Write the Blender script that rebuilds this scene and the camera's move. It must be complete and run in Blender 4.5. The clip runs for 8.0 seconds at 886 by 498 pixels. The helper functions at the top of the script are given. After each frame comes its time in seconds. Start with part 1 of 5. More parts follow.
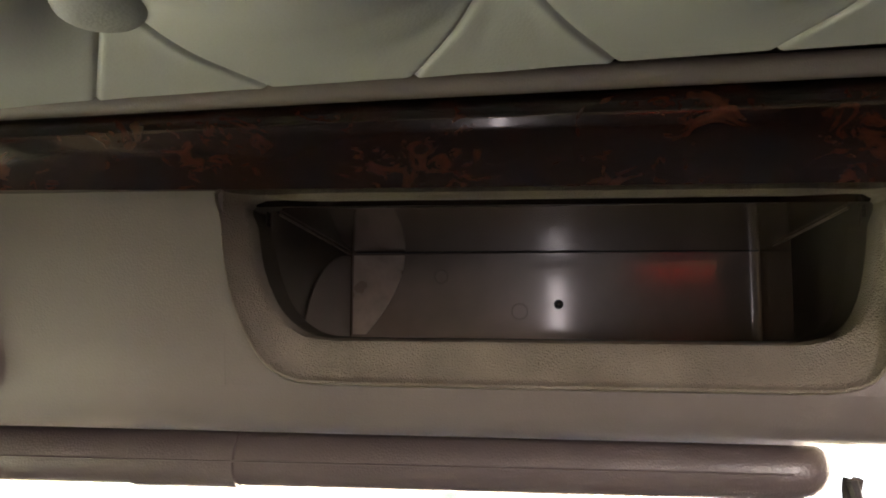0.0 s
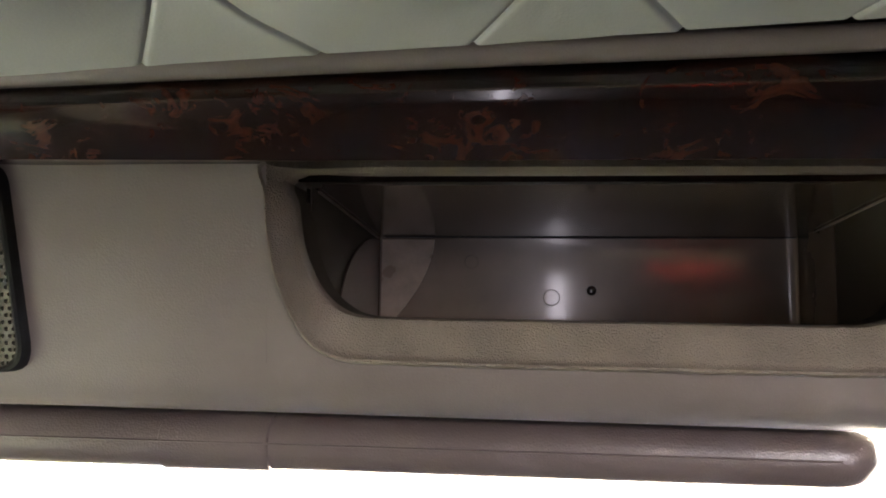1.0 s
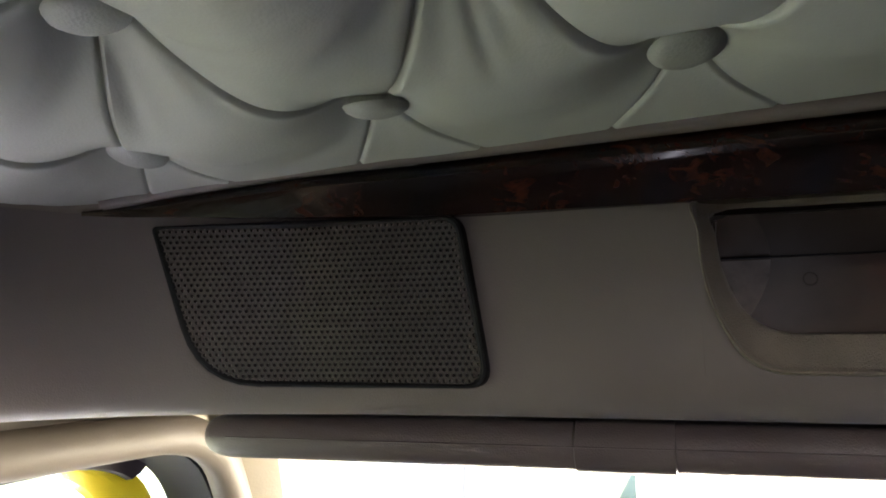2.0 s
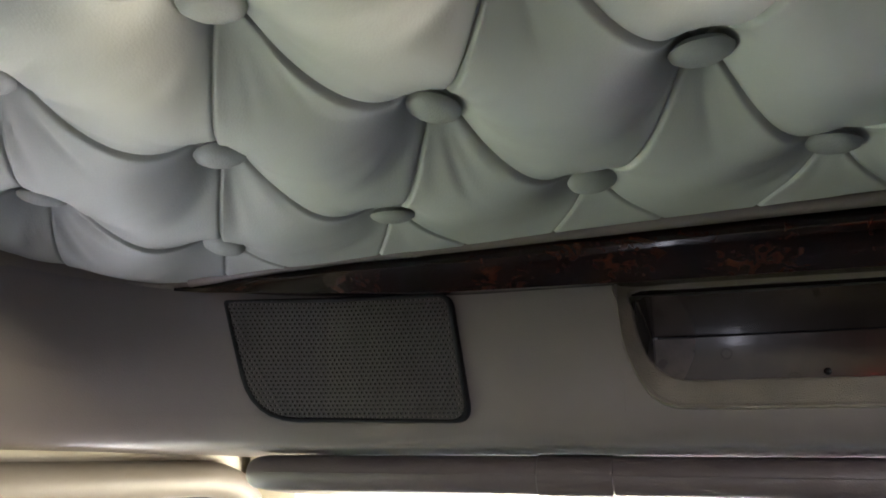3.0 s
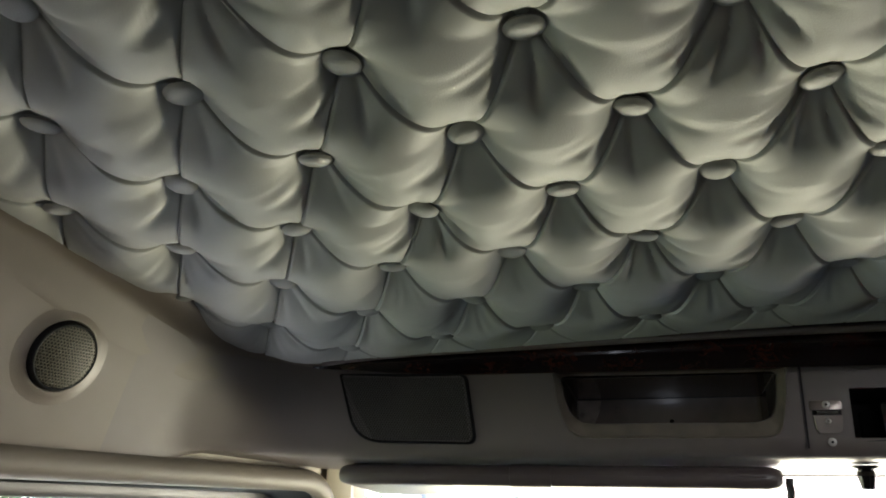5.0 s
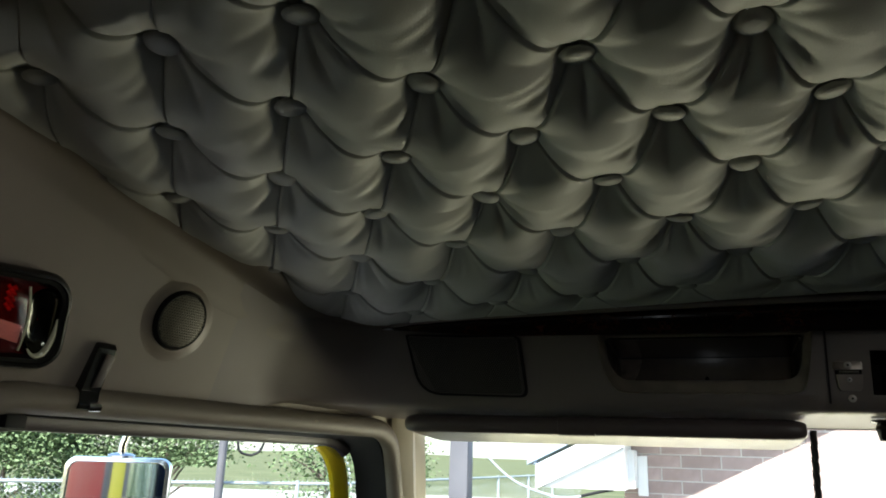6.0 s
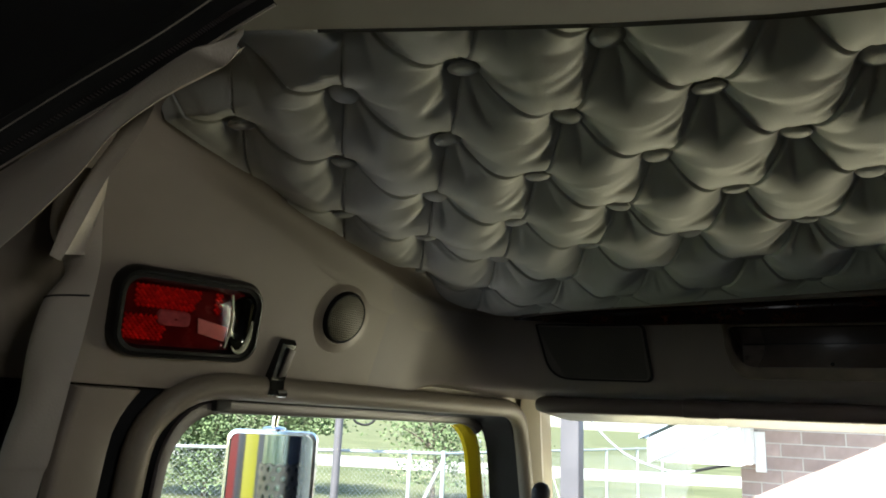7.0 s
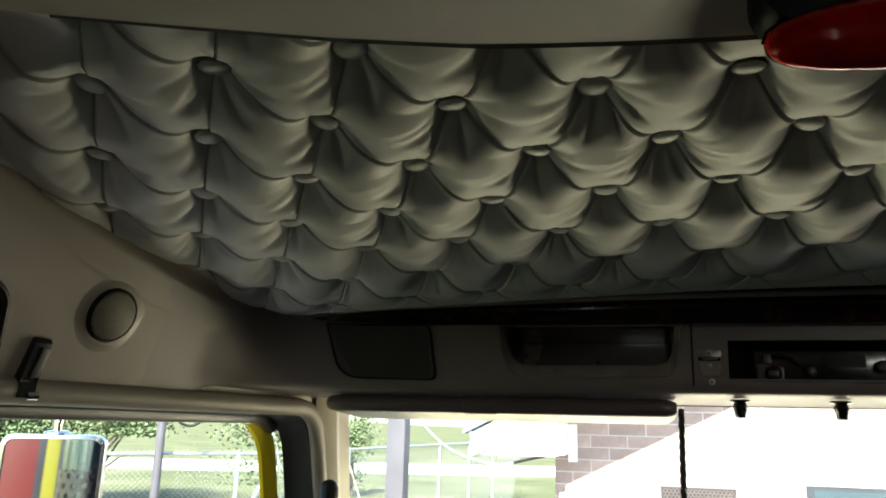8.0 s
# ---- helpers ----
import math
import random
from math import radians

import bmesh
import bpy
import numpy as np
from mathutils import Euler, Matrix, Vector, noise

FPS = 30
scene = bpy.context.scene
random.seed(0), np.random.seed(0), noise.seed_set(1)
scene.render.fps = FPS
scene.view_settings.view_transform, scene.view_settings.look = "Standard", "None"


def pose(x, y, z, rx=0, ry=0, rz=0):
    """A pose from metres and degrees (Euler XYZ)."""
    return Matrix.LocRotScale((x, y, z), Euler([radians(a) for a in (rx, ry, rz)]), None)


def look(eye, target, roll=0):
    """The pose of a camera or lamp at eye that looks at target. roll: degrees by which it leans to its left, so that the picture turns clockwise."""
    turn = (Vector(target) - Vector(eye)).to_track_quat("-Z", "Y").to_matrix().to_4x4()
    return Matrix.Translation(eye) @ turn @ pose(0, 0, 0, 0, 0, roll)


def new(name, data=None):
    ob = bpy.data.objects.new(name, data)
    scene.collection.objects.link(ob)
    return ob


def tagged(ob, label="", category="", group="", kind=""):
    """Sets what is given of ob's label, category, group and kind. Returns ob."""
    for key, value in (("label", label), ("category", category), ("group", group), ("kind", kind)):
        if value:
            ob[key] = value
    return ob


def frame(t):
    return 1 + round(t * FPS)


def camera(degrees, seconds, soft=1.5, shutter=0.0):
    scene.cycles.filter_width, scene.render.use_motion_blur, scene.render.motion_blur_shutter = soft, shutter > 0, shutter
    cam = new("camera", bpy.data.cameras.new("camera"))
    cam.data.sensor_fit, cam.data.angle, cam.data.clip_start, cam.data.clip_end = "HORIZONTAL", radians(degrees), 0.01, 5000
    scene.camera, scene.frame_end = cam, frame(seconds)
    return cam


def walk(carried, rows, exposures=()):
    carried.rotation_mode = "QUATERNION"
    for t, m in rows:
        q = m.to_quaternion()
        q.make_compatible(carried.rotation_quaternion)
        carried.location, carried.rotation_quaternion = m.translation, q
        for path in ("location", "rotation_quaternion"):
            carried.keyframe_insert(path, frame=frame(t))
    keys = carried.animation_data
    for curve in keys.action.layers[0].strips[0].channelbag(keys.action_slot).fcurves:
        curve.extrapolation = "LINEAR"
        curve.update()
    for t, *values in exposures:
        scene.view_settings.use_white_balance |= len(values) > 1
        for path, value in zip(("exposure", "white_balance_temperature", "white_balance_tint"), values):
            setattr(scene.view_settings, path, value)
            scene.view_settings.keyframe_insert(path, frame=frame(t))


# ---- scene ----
cam = camera(62.9, 8.0, soft=1.8)
PATH = [
    (0, (-0.335, 0.732, 2.7), (-0.613, 2.704, 2.883), 0.4),
    (0.5, (-0.358, 0.755, 2.691), (-0.578, 2.737, 2.85), 1.0),
    (1, (-0.359, 0.738, 2.691), (-0.627, 2.712, 2.87), 1.0),
    (1.2, (-0.378, 0.721, 2.692), (-0.757, 2.676, 2.874), 0.6),
    (1.3, (-0.39, 0.708, 2.692), (-0.846, 2.646, 2.884), 0.6),
    (1.4, (-0.415, 0.699, 2.692), (-0.9, 2.629, 2.889), 0.0),
    (1.5, (-0.436, 0.69, 2.695), (-0.979, 2.607, 2.872), 0.3),
    (1.7, (-0.48, 0.677, 2.693), (-1.111, 2.565, 2.88), -0.1),
    (2.8, (-0.447, 0.559, 2.663), (-1.117, 2.384, 3.132), -0.2),
    (3, (-0.424, 0.522, 2.64), (-1.078, 2.333, 3.181), 0.2),
    (3.5, (-0.389, 0.383, 2.608), (-0.914, 2.166, 3.347), 0.6),
    (4, (-0.328, 0.23, 2.592), (-0.731, 2.033, 3.357), 1.2),
    (4.5, (-0.331, 0.142, 2.578), (-0.753, 1.959, 3.298), 0.5),
    (5, (-0.346, 0.038, 2.582), (-0.881, 1.847, 3.247), 1.1),
    (5.2, (-0.353, -0.006, 2.586), (-0.936, 1.797, 3.225), 1.6),
    (6.3, (-0.324, -0.109, 2.567), (-1.035, 1.69, 3.075), 2.1),
    (6.5, (-0.322, -0.142, 2.583), (-1.1, 1.637, 3.064), 2.4),
    (7, (-0.337, -0.192, 2.583), (-1.251, 1.525, 3.047), 2.6),
    (7.5, (-0.32, -0.2, 2.579), (-1.219, 1.531, 3.023), 2.1),
    (8, (-0.247, -0.176, 2.587), (-0.765, 1.698, 3.059), 1.4),
]
walk(cam, [(t, look(eye, target, roll)) for t, eye, target, roll in PATH],
     exposures=[(0.0, 5.0, 6800, 24), (0.5, 5.85, 6300, 23), (1.0, 5.30, 6200, 24), (1.5, 4.10, 6000, 23), (1.7, 4.10, 6000, 22), (2.8, 4.35, 5850, 18),
                (3.5, 4.45, 5600, 16), (4.0, 4.45, 5500, 16), (4.5, 4.20, 5550, 15), (5.0, 3.15, 5750, 11), (5.2, 2.80, 5850, 10), (6.3, 1.40, 5950, 4), (6.5, 1.42, 5950, 4),
                (7.0, 1.90, 6200, 6), (7.5, 2.30, 6200, 7), (8.0, 2.00, 6300, 6)])

# ---------------------------------------------------------------- light
world = bpy.data.worlds.new("sky")
scene.world = world
world.use_nodes = True
_n = world.node_tree.nodes
_sky = _n.new("ShaderNodeTexSky")
_sky.sky_type, _sky.sun_disc = "NISHITA", False
_sky.sun_elevation, _sky.sun_rotation = radians(44), radians(186)
_n["Background"].inputs["Strength"].default_value = 0.15
world.node_tree.links.new(_sky.outputs[0], _n["Background"].inputs["Color"])

sun = new("sun", bpy.data.lights.new("sun", "SUN"))
sun.data.energy, sun.data.angle, sun.data.color = 6.0, radians(0.53), (1.0, 0.95, 0.86)
sun.matrix_world = look((0.6, -6, 6), (0, 0, 0))


def area_lamp(name, place, towards, width, height, watts, color):
    """An area lamp: daylight in the windshield's opening, or an added fill."""
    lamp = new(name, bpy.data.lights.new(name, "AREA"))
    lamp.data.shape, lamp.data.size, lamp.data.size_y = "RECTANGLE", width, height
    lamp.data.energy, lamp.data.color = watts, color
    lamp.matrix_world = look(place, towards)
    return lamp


area_lamp("windshield_daylight", (-0.20, 1.555, 2.372), (-0.20, 0.3, 2.42), 1.2, 0.08, 1.45, (1.0, 0.89, 0.55))
# Strip lamp added at the windowless back wall; the cubby's streak implies one.
area_lamp("rear_strip_lamp", (-0.34, -2.15, 2.25), (-0.34, 0.0, 2.25), 0.06, 1.3, 0.15, (0.98, 0.95, 0.95))
# Fill lamp added to brighten header, curtain and side wall; no known window.
area_lamp("side_fill_lamp", (0.945, -0.42, 2.945), (-0.7, 0.05, 2.76), 0.42, 0.12, 1.30, (1.0, 0.94, 0.84))

# ---------------------------------------------------------------- materials
def rgb(c, k=1.0):
    return (min(c[0] * k, 1), min(c[1] * k, 1), min(c[2] * k, 1), 1)


def surface(name, color, rough=0.5, metal=0.0, vary=0.12, scale=9.0, grain=260.0, bump=0.12, coat=0.0, cell=False,
            rough_vary=0.08, second=None, stretch=(1, 1, 1), per_piece=0.0, spec=0.5):
    """A procedural surface: broad variation of colour, and a fine grain that is also a relief."""
    m = bpy.data.materials.new(name)
    m.use_nodes = True
    nt = m.node_tree
    n, l = nt.nodes, nt.links
    b = n["Principled BSDF"]
    b.inputs["Metallic"].default_value = metal
    b.inputs["Specular IOR Level"].default_value = spec
    b.inputs["Coat Weight"].default_value = coat
    b.inputs["Coat Roughness"].default_value = 0.06
    tc, mp = n.new("ShaderNodeTexCoord"), n.new("ShaderNodeMapping")
    mp.inputs["Scale"].default_value = stretch
    l.new(tc.outputs["Object"], mp.inputs["Vector"])
    broad, fine = n.new("ShaderNodeTexNoise"), n.new("ShaderNodeTexVoronoi" if cell else "ShaderNodeTexNoise")
    broad.inputs["Scale"].default_value, broad.inputs["Detail"].default_value = scale, 5
    fine.inputs["Scale"].default_value = grain
    l.new(mp.outputs[0], broad.inputs["Vector"])
    l.new(mp.outputs[0], fine.inputs["Vector"])
    ramp = n.new("ShaderNodeValToRGB")
    ramp.color_ramp.elements[0].position, ramp.color_ramp.elements[1].position = 0.3, 0.7
    ramp.color_ramp.elements[0].color = rgb(color, 1 - vary)
    ramp.color_ramp.elements[1].color = rgb(second or color, 1 + vary)
    l.new(broad.outputs["Fac"], ramp.inputs["Fac"])
    last = ramp.outputs["Color"]
    if per_piece:
        info, hsv = n.new("ShaderNodeObjectInfo"), n.new("ShaderNodeHueSaturation")
        rng = n.new("ShaderNodeMapRange")
        rng.inputs["To Min"].default_value, rng.inputs["To Max"].default_value = 1 - per_piece, 1 + per_piece
        l.new(info.outputs["Random"], rng.inputs["Value"])
        l.new(rng.outputs[0], hsv.inputs["Value"])
        l.new(last, hsv.inputs["Color"])
        last = hsv.outputs["Color"]
    l.new(last, b.inputs["Base Color"])
    rr = n.new("ShaderNodeMapRange")
    rr.inputs["To Min"].default_value, rr.inputs["To Max"].default_value = max(rough - rough_vary, 0.02), min(rough + rough_vary, 1)
    l.new(broad.outputs["Fac"], rr.inputs["Value"])
    l.new(rr.outputs[0], b.inputs["Roughness"])
    bp = n.new("ShaderNodeBump")
    bp.inputs["Strength"].default_value, bp.inputs["Distance"].default_value = bump, 0.002
    l.new(fine.outputs["Distance" if cell else "Fac"], bp.inputs["Height"])
    l.new(bp.outputs[0], b.inputs["Normal"])
    return m


def burl_wood(name):
    """Lacquered burl: black ground with soft red-brown swirls and curls."""
    m = surface(name, (0.012, 0.006, 0.004), 0.16, scale=12, coat=0.4, bump=0.004, rough_vary=0.03, spec=0.3)
    nt = m.node_tree
    n, l = nt.nodes, nt.links
    tc, mp = n.new("ShaderNodeTexCoord"), n.new("ShaderNodeMapping")
    mp.inputs["Scale"].default_value = (0.8, 1.0, 1.2)
    mp.inputs["Rotation"].default_value = (0.0, 0.5, 0.0)
    l.new(tc.outputs["Object"], mp.inputs["Vector"])
    curl, patch, mul = n.new("ShaderNodeTexNoise"), n.new("ShaderNodeTexNoise"), n.new("ShaderNodeMath")
    curl.inputs["Scale"].default_value, curl.inputs["Detail"].default_value, curl.inputs["Roughness"].default_value = 78, 5, 0.58
    curl.inputs["Distortion"].default_value = 2.2
    patch.inputs["Scale"].default_value, patch.inputs["Detail"].default_value = 15, 2
    l.new(mp.outputs[0], curl.inputs["Vector"])
    l.new(tc.outputs["Object"], patch.inputs["Vector"])
    mul.operation = "MULTIPLY"
    span = n.new("ShaderNodeMapRange")
    span.inputs["From Min"].default_value, span.inputs["From Max"].default_value = 0.36, 0.62
    span.inputs["To Min"].default_value, span.inputs["To Max"].default_value = 0.60, 1.30
    l.new(patch.outputs["Fac"], span.inputs["Value"])
    l.new(curl.outputs["Fac"], mul.inputs[0])
    l.new(span.outputs[0], mul.inputs[1])
    ramp = n.new("ShaderNodeValToRGB")
    e = ramp.color_ramp.elements
    e[0].position, e[0].color = 0.40, (0.0035, 0.0024, 0.0022, 1)
    e[1].position, e[1].color = 0.86, (0.062, 0.017, 0.008, 1)
    mid = e.new(0.58)
    mid.color = (0.015, 0.0052, 0.0035, 1)
    l.new(mul.outputs[0], ramp.inputs["Fac"])
    l.new(ramp.outputs["Color"], n["Principled BSDF"].inputs["Base Color"])
    return m


def clear_glass(name, tint=(1, 1, 1), rough=0.0, ior=1.16):
    m = bpy.data.materials.new(name)
    m.use_nodes = True
    b = m.node_tree.nodes["Principled BSDF"]
    b.inputs["Base Color"].default_value = (*tint, 1)
    b.inputs["Transmission Weight"].default_value = 1.0
    b.inputs["Roughness"].default_value, b.inputs["IOR"].default_value = rough, ior
    return m


LEATHER = surface("pale_grey_leather", (0.42, 0.425, 0.40), 0.50, vary=0.06, scale=7, grain=700, bump=0.05, cell=True, spec=0.35)
BUTTON = surface("button_leather", (0.33, 0.332, 0.315), 0.46, vary=0.06, scale=20, grain=700, bump=0.10, cell=True)
CONSOLE = surface("grey_brown_vinyl", (0.156, 0.131, 0.119), 0.45, vary=0.07, scale=6, grain=900, bump=0.07, cell=True)
SURROUND = surface("grained_plastic", (0.205, 0.170, 0.135), 0.36, vary=0.16, scale=45, grain=1300, bump=0.75)
LINER = surface("glossy_dark_plastic", (0.118, 0.089, 0.070), 0.24, vary=0.25, scale=14, grain=120, bump=0.003, rough_vary=0.05, coat=0.6)
# Paler copy of the liner: light on its fillet and edges put into colour.
LINERLIT = surface("lit_tone_liner_plastic", (0.25, 0.195, 0.16), 0.30, vary=0.3, scale=60, grain=300, bump=0.02)
# Darker, duller copy of the liner: shade of its sides put into colour.
LINERSHADE = surface("shade_toned_plastic", (0.045, 0.038, 0.030), 0.45, vary=0.2, scale=20, grain=200, bump=0.02, spec=0.3)
# Tone of the gusset's reflection in the side wall, put into colour.
LINERMIRRORED = surface("painted_reflection_plastic", (0.085, 0.066, 0.056), 0.38, vary=0.25, scale=40, grain=300, bump=0.02)
WALLVINYL = surface("tan_vinyl", (0.172, 0.143, 0.116), 0.45, vary=0.07, scale=6, grain=900, bump=0.08, cell=True)
SEAL = surface("beige_door_rubber", (0.165, 0.140, 0.108), 0.55, vary=0.12, scale=8, grain=600, bump=0.1)
BLACK = surface("black_rubber", (0.010, 0.010, 0.011), 0.6, vary=0.2, scale=20, grain=500, bump=0.08, spec=0.2)
BLACKGLOSS = surface("black_gloss_plastic", (0.010, 0.010, 0.010), 0.18, vary=0.2, scale=20, grain=300, bump=0.03)
GRILLE = surface("painted_grille_metal", (0.066, 0.060, 0.052), 0.42, metal=0.3, vary=0.12, scale=14, grain=600, bump=0.06)
CHROME = surface("chrome", (0.75, 0.75, 0.74), 0.12, metal=1.0, vary=0.05, scale=25, grain=200, bump=0.02)
PLUGGREY = surface("grey_plastic", (0.055, 0.043, 0.043), 0.4, vary=0.12, scale=30, grain=400, bump=0.05)
BAYGREY = surface("charcoal_plastic", (0.034, 0.027, 0.029), 0.5, vary=0.15, scale=20, grain=500, bump=0.06)
WASHER = surface("dull_zinc", (0.50, 0.47, 0.44), 0.5, metal=0.6, vary=0.12, scale=60, grain=300, bump=0.05)
STEEL = surface("brushed_steel", (0.27, 0.235, 0.21), 0.36, metal=1.0, vary=0.1, scale=40, grain=500, bump=0.05)
VISORVINYL = surface("dark_plum_vinyl", (0.095, 0.074, 0.072), 0.38, vary=0.1, scale=8, grain=800, bump=0.12, cell=True)
PILLAR = surface("beige_pillar_plastic", (0.40, 0.35, 0.26), 0.55, vary=0.08, scale=9, grain=500, bump=0.1)
HEADER = surface("cream_header_vinyl", (0.60, 0.56, 0.42), 0.5, vary=0.06, scale=6, grain=700, bump=0.06, cell=True)
FRAMEGREY = surface("grey_window_frame", (0.055, 0.045, 0.046), 0.45, vary=0.1, scale=12, grain=400, bump=0.06)
YELLOW = surface("yellow_truck_paint", (0.62, 0.50, 0.012), 0.25, vary=0.05, scale=6, coat=0.8, bump=0.01)
# Unseen linings and floor are kept near black to cut bounced light.
LININGDARK = surface("dark_unseen_lining", (0.06, 0.053, 0.046), 0.7, vary=0.08, scale=5, grain=500, bump=0.1)
DARKROOM = surface("dark_sleeper_vinyl", (0.045, 0.041, 0.038), 0.6, vary=0.1, scale=5, grain=500, bump=0.1)
DARKFLOOR = surface("dark_floor_vinyl", (0.03, 0.028, 0.026), 0.7, vary=0.15, scale=5, grain=300, bump=0.1)
WOOD = burl_wood("dark_burl_wood")
GLASS = clear_glass("window_glass")
THINGLASS = clear_glass("door_glass", ior=1.03)


for _m in (LINER, LINERLIT):
    _m.node_tree.nodes["Principled BSDF"].inputs["Coat Roughness"].default_value = 0.085
    _m.node_tree.nodes["Principled BSDF"].inputs["Coat IOR"].default_value = 1.6


# ---------------------------------------------------------------- building helpers
BASE = {}


def thing(name, base, label, category, group="", kind=""):
    """An Empty at the base of a thing, under which its parts go."""
    ob = new(name)
    ob.location = base
    BASE[ob.name] = Vector(base)
    return tagged(ob, label, category, group, kind)


def part(name, bm, material, parent=None, label="", smooth=True, bevel=0.0):
    """Links a bmesh, made in world places, as one mesh object under a thing or a part."""
    if bevel:
        bmesh.ops.bevel(bm, geom=list(bm.edges), offset=bevel, segments=2, affect="EDGES", profile=0.6)
    bmesh.ops.recalc_face_normals(bm, faces=bm.faces)
    base = BASE[parent.name] if parent else Vector((0, 0, 0))
    for v in bm.verts:
        v.co -= base
    data = bpy.data.meshes.new(name)
    bm.to_mesh(data)
    bm.free()
    data.materials.append(material)
    if smooth:
        data.shade_smooth()
        data.set_sharp_from_angle(angle=radians(38))
    ob = new(name, data)
    BASE[ob.name] = base
    if parent:
        ob.parent = parent
    if label:
        tagged(ob, label)
    return ob


def structure(name, bm, material, label, category, smooth=True, bevel=0.0):
    return tagged(part(name, bm, material, None, "", smooth, bevel), label, category, "", "structure")


def grid_mesh(rows, bm=None, skip=(), closed=False):
    """Joins rows of points into quads; skip holds (row, column) of the faces left open."""
    bm = bm or bmesh.new()
    vs = [[bm.verts.new(p) for p in row] for row in rows]
    for i in range(len(vs) - 1):
        m = len(vs[i])
        for j in range(m if closed else m - 1):
            if (i, j) not in skip:
                bm.faces.new((vs[i][j], vs[i][(j + 1) % m], vs[i + 1][(j + 1) % m], vs[i + 1][j]))
    return bm


def box(lo, hi, bm=None):
    bm = bm or bmesh.new()
    v = [bm.verts.new((x, y, z)) for x in (lo[0], hi[0]) for y in (lo[1], hi[1]) for z in (lo[2], hi[2])]
    for f in ((0, 1, 3, 2), (4, 6, 7, 5), (0, 4, 5, 1), (2, 3, 7, 6), (0, 2, 6, 4), (1, 5, 7, 3)):
        bm.faces.new([v[i] for i in f])
    return bm


def slab(points, depth, bm=None):
    """A plate from a closed outline of points, thickened by the vector depth."""
    bm = bm or bmesh.new()
    a = [bm.verts.new(p) for p in points]
    b = [bm.verts.new(Vector(p) + Vector(depth)) for p in points]
    bm.faces.new(a)
    bm.faces.new(b[::-1])
    for i in range(len(a)):
        j = (i + 1) % len(a)
        bm.faces.new((a[i], b[i], b[j], a[j]))
    return bm


def sweep(points, radius, sides=10, bm=None, caps=True, squash=1.0, up=(0, 0, 1)):
    """A tube along points; radius may be a list."""
    bm = bm or bmesh.new()
    pts = [Vector(p) for p in points]
    rings = []
    for i, p in enumerate(pts):
        d = (pts[min(i + 1, len(pts) - 1)] - pts[max(i - 1, 0)]).normalized()
        u = Vector(up)
        if abs(u.dot(d)) > 0.95:
            u = Vector((0, 1, 0))
        s = d.cross(u).normalized()
        t = s.cross(d)
        r = radius[i] if isinstance(radius, (list, tuple)) else radius
        rings.append([bm.verts.new(p + s * (r * math.cos(a)) + t * (r * squash * math.sin(a)))
                      for a in [2 * math.pi * k / sides for k in range(sides)]])
    for i in range(len(rings) - 1):
        for k in range(sides):
            bm.faces.new((rings[i][k], rings[i][(k + 1) % sides], rings[i + 1][(k + 1) % sides], rings[i + 1][k]))
    if caps:
        bm.faces.new(rings[0][::-1])
        bm.faces.new(rings[-1])
    return bm


def curve(ctrl, n):
    """A smooth line through control points (tuples of any length)."""
    out = []
    pts = [np.array(p, float) for p in ctrl]
    pts = [2 * pts[0] - pts[1]] + pts + [2 * pts[-1] - pts[-2]]
    for i in range(1, len(pts) - 2):
        for k in range(n):
            t = k / n
            a, b, c, d = pts[i - 1:i + 3]
            out.append(0.5 * (2 * b + (c - a) * t + (2 * a - 5 * b + 4 * c - d) * t * t + (3 * b - a - 3 * c + d) * t ** 3))
    return out + [pts[-2]]


def lerp(x, table):
    xs, ys = zip(*table)
    return float(np.interp(x, xs, ys))


def rounded(points, radii, n=6):
    """An open 2D line with its inner corners rounded."""
    out = [np.array(points[0], float)]
    for i in range(1, len(points) - 1):
        a, b, c = (np.array(p, float) for p in points[i - 1:i + 2])
        r = radii[i - 1]
        u, v = (a - b) / np.linalg.norm(a - b), (c - b) / np.linalg.norm(c - b)
        for k in range(n + 1):
            t = k / n
            out.append((1 - t) ** 2 * (b + u * r) + 2 * t * (1 - t) * b + t * t * (b + v * r))
    return out + [np.array(points[-1], float)]


def disc(center, normal, radius, depth, sides=20, dome=0.0, bm=None, rings=4):
    """A round plate or button: rim of the given depth, and a domed face towards normal."""
    bm = bm or bmesh.new()
    nrm = Vector(normal).normalized()
    s = nrm.orthogonal().normalized()
    t = nrm.cross(s)
    c = Vector(center)
    rows = [[bm.verts.new(c + (s * math.cos(a) + t * math.sin(a)) * radius * f + nrm * h) for a in
             [2 * math.pi * k / sides for k in range(sides)]]
            for f, h in [(0.82, 0.0), (1.0, depth * 0.5)] + [(math.cos(math.pi / 2 * q / rings), depth * 0.5 + (depth * 0.5 + dome) * math.sin(math.pi / 2 * q / rings)) for q in range(1, rings)]]
    for i in range(len(rows) - 1):
        for k in range(sides):
            bm.faces.new((rows[i][k], rows[i][(k + 1) % sides], rows[i + 1][(k + 1) % sides], rows[i + 1][k]))
    bm.faces.new(rows[0][::-1])
    bm.faces.new(rows[-1])
    return bm


# ---------------------------------------------------------------- shape of the cab
def wall_x(y, z):
    """The lining of the driver's side: it leans in at the top and towards the front."""
    return -2.003 + 0.1647 * y + 0.3505 * max(z, 2.56) + 0.12 * min(z - 2.56, 0)


def door_x(y, z):
    """The plane of the driver's door glass."""
    return -1.018 + 0.047 * (y - 0.519) + 0.12 * (z - 2.581)


